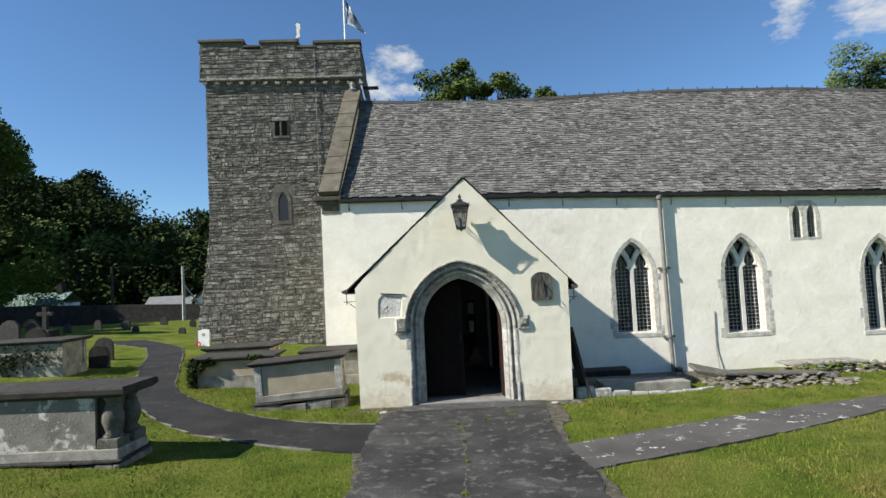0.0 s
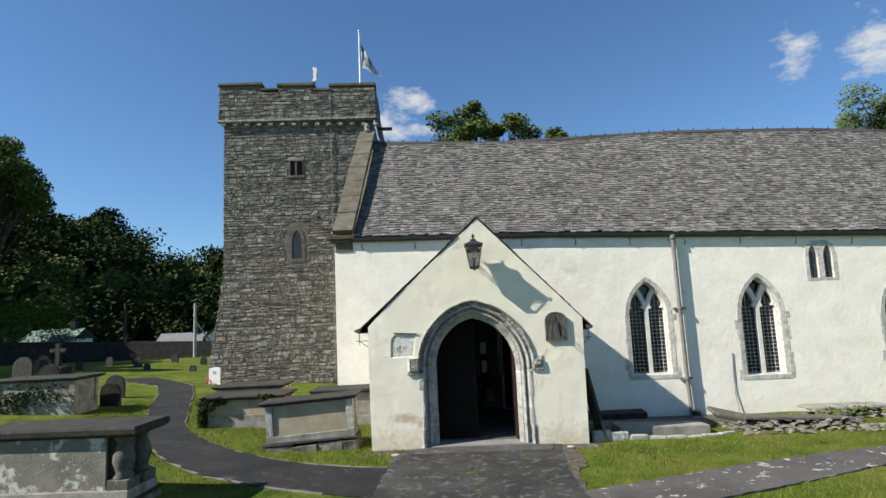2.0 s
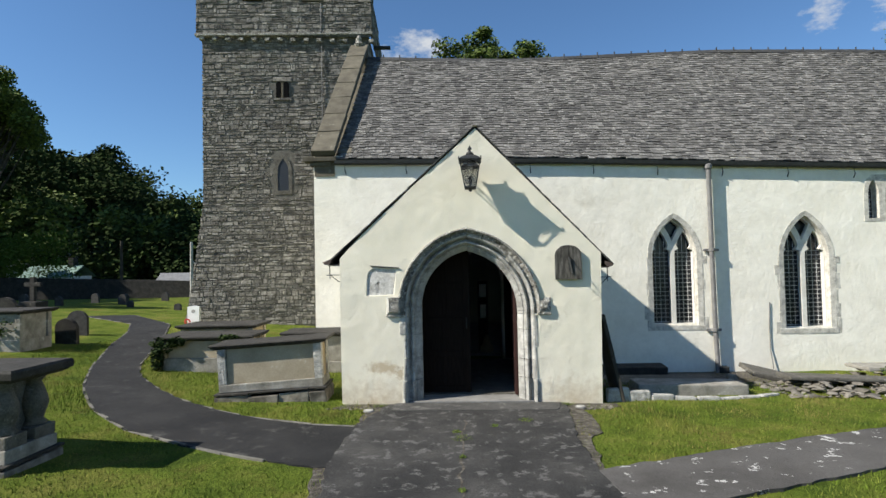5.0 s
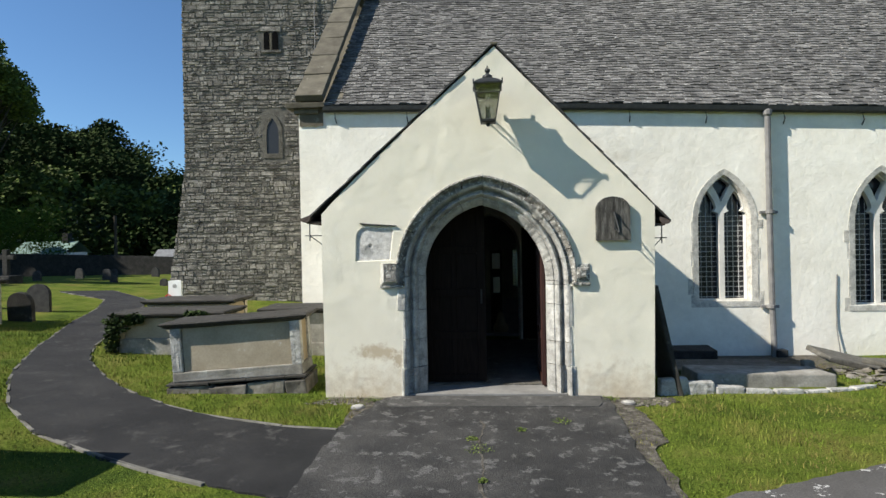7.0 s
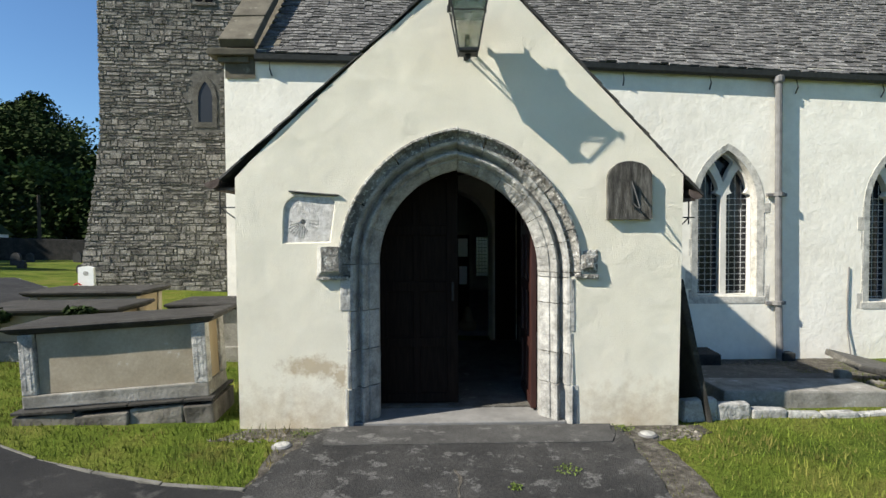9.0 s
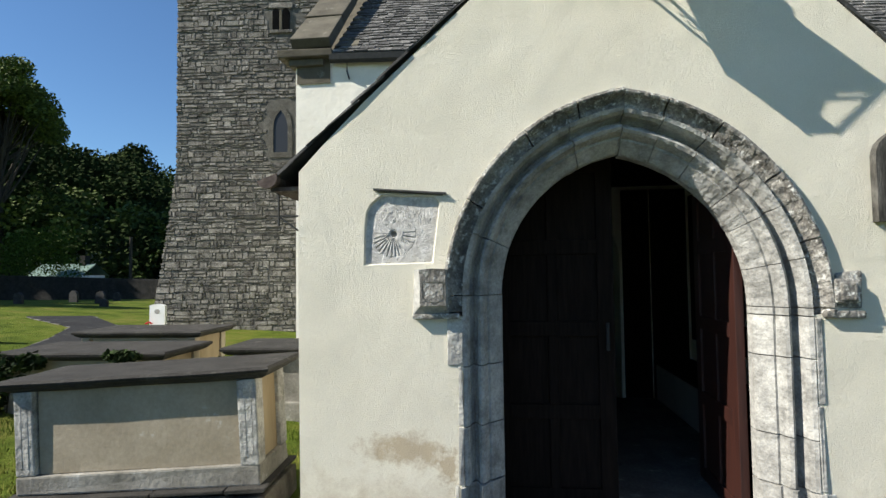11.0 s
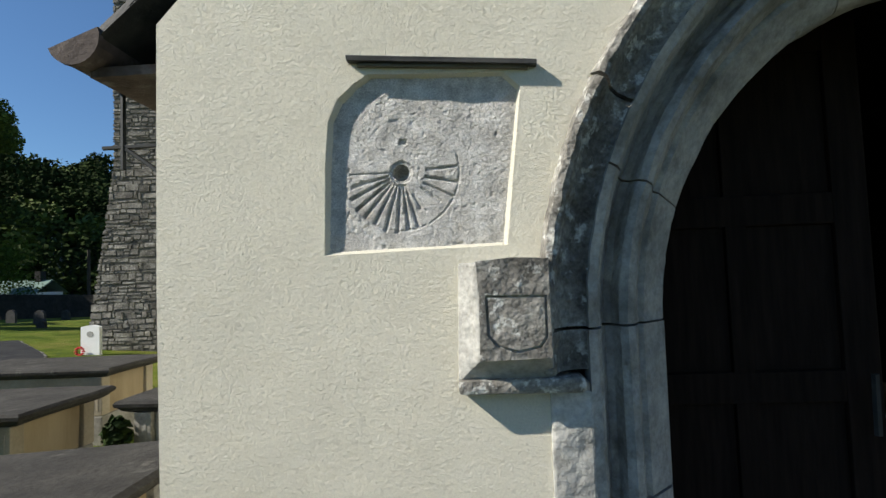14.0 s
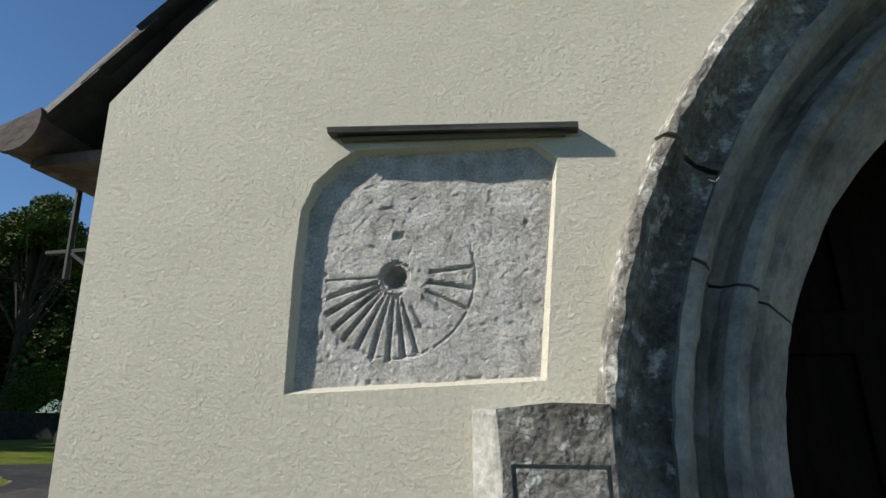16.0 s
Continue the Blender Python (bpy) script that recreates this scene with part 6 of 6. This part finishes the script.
rw = random.Random(21)
wv, wf = [], []
bv, bf = [], []
for k in range(190):
    y = rw.uniform(56, 90)
    x = rw.uniform(-118, -14) * y / 80
    skyz = float(np.interp(x * 80 / y, SKY_X, SKY_Z)) * y / 80
    frac = (y - 56) / 36
    topz = skyz * (0.50 + 0.50 * frac) * rw.uniform(0.90, 1.05)
    r = rw.uniform(2.6, 4.6)
    for c in range(14):
        a, e = rw.uniform(0, 6.28), rw.uniform(-0.9, 1.4)
        cx_, cy_, cz_ = x + r * 0.75 * math.cos(a) * math.cos(e), y + r * 0.75 * math.sin(a) * math.cos(e), topz - r * 0.9 + r * 0.85 * math.sin(e)
        s = r * rw.uniform(0.26, 0.42)
        tgt_v, tgt_f = (bv, bf) if k % 9 == 0 else (wv, wf)
        for _ in range(84):
            dd = Vector((rw.gauss(0, 1), rw.gauss(0, 1), rw.gauss(0, 1))).normalized() * (1.6 * s * rw.random() ** 0.4)
            p = Vector((cx_ + dd.x, cy_ + dd.y, cz_ + 0.8 * dd.z))
            u = Vector((rw.gauss(0, 1), rw.gauss(0, 1), rw.gauss(0, 0.7))).normalized()
            w_ = u.orthogonal().normalized()
            q = rw.uniform(0.18, 0.36)
            b0 = len(tgt_v)
            tgt_v += [tuple(p - u * q), tuple(p + w_ * q * 0.6), tuple(p + u * q), tuple(p - w_ * q * 0.6)]
            tgt_f.append((b0, b0 + 1, b0 + 2, b0 + 3))
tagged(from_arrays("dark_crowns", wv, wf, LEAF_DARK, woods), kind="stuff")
tagged(from_arrays("olive_crowns", bv, bf, LEAF, woods), kind="stuff")
sh = thing("shrub", "bright green sunlit bush by the boundary wall", "bush", group="bushes")
bm = bmesh.new()
for _ in range(16):
    leaf_cluster(bm, (-36 + random.uniform(-4, 3), 47 + random.uniform(-1, 1), 3.2 + random.uniform(-1.4, 1.8)), (1.6, 1.2, 1.2), 330, 0.19)
part("leaves", bm, LEAF_BRIGHT, sh)
# trees behind the camera, which throw no shade on the view, close the place
for k, (x, y) in enumerate(((-26, -22), (-8, -34), (10, -30), (26, -20))):
    tree("tree", "broadleaf tree at the churchyard's south edge", (x, y, 0.5), 11, 4.2, 7.5, LEAF, 4000, 0.4, 40 + k)
# tall trees added out of view on the west side, to shade the boundary wall and the woods
for k, (x, y, h, r) in enumerate(((-50, 30, 17, 5.5), (-53, 39, 20, 6.0), (-31, 9, 12, 4.0), (-34, 17, 18, 5.0), (-37, 23, 19, 5.0), (-42, 34, 17, 5.0), (-45, 40, 18, 5.0), (-38, 29, 15, 4.5), (-72, 47, 30, 9.0), (-78, 56, 36, 10.0), (-90, 62, 44, 11.0), (-84, 40, 32, 9.0))):
    tree("tree", "tall unseen tree added on the west side to cast shade", (x, y, ground_z(x, y)), h, r, h * 0.66, LEAF_DARK, 9000, 0.11 * r, 60 + k, 1.0)

# ---- pieces: tower stones, roof slates, grass ----
def stone_shape(w, h, rnd, proud):
    """Front face and four sides of a rough block, about (0, 0) to (w, h)."""
    j = 0.012
    g = 0.002
    o = [(g + rnd.uniform(0, j), 0.06, g + rnd.uniform(0, j)), (w - g - rnd.uniform(0, j), 0.06, g + rnd.uniform(0, j)),
         (w - g - rnd.uniform(0, j), 0.06, h - g - rnd.uniform(0, j)), (g + rnd.uniform(0, j), 0.06, h - g - rnd.uniform(0, j))]
    c = 0.007
    f = [(o[0][0] + c, -proud * rnd.uniform(0.4, 1), o[0][2] + c), (o[1][0] - c, -proud * rnd.uniform(0.4, 1), o[1][2] + c),
         (o[2][0] - c, -proud * rnd.uniform(0.4, 1), o[2][2] - c), (o[3][0] + c, -proud * rnd.uniform(0.4, 1), o[3][2] - c)]
    return o + f


SFACE = [(4, 5, 6, 7), (0, 1, 5, 4), (1, 2, 6, 5), (2, 3, 7, 6), (3, 0, 4, 7)]
rt = random.Random(77)
all_v, all_f, singles = [], [], 0


def blocked(u0, u1, z0, z1):
    for a, b, c, d in ((2.36, 2.94, 7.68, 8.46), (2.32, 2.94, 4.52, 5.95)):
        if u1 > a and u0 < b and z1 > c and z0 < d:
            return True
    return False


z = 0.25
while z < 11.0:
    in_par = z > 9.86
    h = rt.choice((0.055, 0.07, 0.08, 0.095, 0.11, 0.13, 0.16))
    u_lo, u_hi = (-PAR, TWID + PAR) if in_par else (-batter(z), TWID)
    u = u_lo - rt.uniform(0, 0.02)
    yo = -PAR if in_par else 0.0
    while u < u_hi - 0.05:
        w = min(rt.choice((0.08, 0.10, 0.13, 0.15, 0.18, 0.22, 0.28, 0.38)) * rt.uniform(0.85, 1.15), u_hi - u + rt.uniform(0, 0.015))
        hh = h * rt.uniform(0.82, 1.08)
        if z + hh > (par_top(u) - 0.10) and in_par:
            hh = max(0.03, par_top(u) - 0.10 - z)
        top_gap = in_par and z + h > par_top(u) - 0.30 and (1.40 < u + w * 0.5 < 2.04 or 3.34 < u + w * 0.5 < 3.97)
        if w > 0.05 and not blocked(u, u + w, z, z + hh) and not top_gap and hh > 0.03:
            lift = rt.uniform(-0.02, 0.02)
            vs = [(p, q, r + lift) for p, q, r in stone_shape(w, hh, rt, rt.uniform(0.010, 0.034))]
            if rt.random() < 0.22 and h > 0.11 and w < 0.4:
                b0 = len(all_v)
                all_v += [(p + u, q + yo, r + z + hh * 0.5) for p, q, r in stone_shape(w, hh * 0.5, rt, rt.uniform(0.012, 0.034))]
                all_f += [tuple(i + b0 for i in f) for f in SFACE]
                vs = stone_shape(w, hh * 0.5, rt, rt.uniform(0.010, 0.034))
            if z < 3.6 and -0.6 < u < 3.4 and singles < 300:
                me = bpy.data.meshes.new("stone")
                me.from_pydata(vs, [], SFACE)
                me.materials.append(STONE)
                ob = new("stone", me)
                ob.parent = tower
                ob.matrix_basis = pose(u, yo, z)
                singles += 1
            else:
                b0 = len(all_v)
                all_v += [(x + u, y + yo, q + z) for x, y, q in vs]
                all_f += [tuple(i + b0 for i in f) for f in SFACE]
        u += w
    z += h
# east face above the nave roof
z = 6.0
while z < 11.0:
    h = rt.choice((0.10, 0.13, 0.17))
    v = 0.0
    yo = PAR if z > 9.86 else 0.0
    while v < 2.4:
        w = rt.uniform(0.16, 0.45)
        b0 = len(all_v)
        all_v += [(TWID + yo - y, v + x - (yo if z > 9.86 else 0), q + z) for x, y, q in stone_shape(w, h, rt, 0.03)]
        all_f += [tuple(i + b0 for i in f) for f in SFACE]
        v += w
    z += h
tagged(from_arrays("stonework", all_v, all_f, STONE, tower), kind="stuff")

# slates: those over the porch's left flank singly, the rest joined
sv, sf = SLATE_DATA
rest_v, rest_f, made = [], [], 0
quad = [(0, 1, 2, 3), (0, 4, 5, 1), (0, 3, 4), (1, 5, 2)]
for k in range(len(sv) // 6):
    vs = sv[6 * k:6 * k + 6]
    if vs[0][0] < 2.6 and vs[0][2] < 5.6 and made < 300:
        me = bpy.data.meshes.new("slate")
        me.from_pydata(vs, [], quad)
        me.materials.append(SLATE)
        ob = new("slate", me)
        ob.parent = roof_nave
        made += 1
    else:
        b0 = len(rest_v)
        rest_v += vs
        rest_f += [tuple(i + b0 for i in f) for f in quad]
tagged(from_arrays("slating", rest_v, rest_f, SLATE, roof_nave), kind="stuff")


def inside(poly, x, y):
    hit = False
    for (x0, y0), (x1, y1) in zip(poly, poly[1:] + poly[:1]):
        if (y0 > y) != (y1 > y) and x < (x1 - x0) * (y - y0) / (y1 - y0) + x0:
            hit = not hit
    return hit


PAVED = [MAIN_L + MAIN_R[::-1], SIDE_UP + SIDE_LOW[::-1], BR_UP + BR_LOW[::-1]]
SOLID = [(-1.6, 2.15, 9.5, 13.1), (-3.0, 22, 12.9, 21), (-9.2, -3, 19.3, 26), (-3.4, -1.8, 9.55, 10.5), (-5.9, -3.85, 6.65, 7.6), (-5.5, -3.8, 11.6, 12.4), (-6, -4.3, 13.2, 14.1), (2.6, 4.4, 9.9, 10.55)]
rg = random.Random(5)
gv, gf = [], []
count = 0
while count < 150000:
    f = rg.random() ** 1.25
    y = 4.0 + 12.0 * f
    x = rg.uniform(-8.5, 9.5)
    if any(a < x < b and c < y < d for a, b, c, d in SOLID) or any(inside(p, x, y) for p in PAVED):
        count += 0.15
        continue
    d = noise.noise((x * 0.9, y * 0.9, 11))
    hgt = rg.uniform(0.018, 0.048) * (1.0 + 0.6 * d) * (1.45 if 1.5 < x < 2.9 and y > 8.0 or x < -1.1 and y > 8.6 else 1.0)
    a = rg.uniform(0, 6.28)
    wdt = rg.uniform(0.003, 0.006)
    lx, ly = rg.gauss(0, 0.016), rg.gauss(0, 0.016)
    z0 = ground_z(x, y) + 0.018 * noise.noise((x * 1.3, y * 1.3, 0)) - 0.006
    b0 = len(gv)
    gv += [(x - wdt * math.cos(a), y - wdt * math.sin(a), z0), (x + wdt * math.cos(a), y + wdt * math.sin(a), z0), (x + lx, y + ly, z0 + hgt)]
    gf.append((b0, b0 + 1, b0 + 2))
    count += 1
tagged(from_arrays("grass", gv, gf, BLADE), "short mown grass blades, green and straw", "grass", kind="stuff")
# weeds growing in the cracks of the path
wd = thing("path_weeds", "small green weeds in the path cracks", "weeds")
bm = bmesh.new()
for x, y, s in ((0.17, 7.85, 0.13), (0.19, 7.2, 0.04), (0.20, 6.3, 0.04), (0.17, 5.2, 0.05), (0.1, 8.1, 0.06), (0.95, 8.6, 0.10), (0.55, 8.35, 0.05), (-1.0, 9.35, 0.12), (1.6, 9.42, 0.10)):
    leaf_cluster(bm, (x, y, ground_z(x, y) + 0.035), (s, s, 0.015), 110, 0.016)
part("leaves", bm, LEAF, wd)
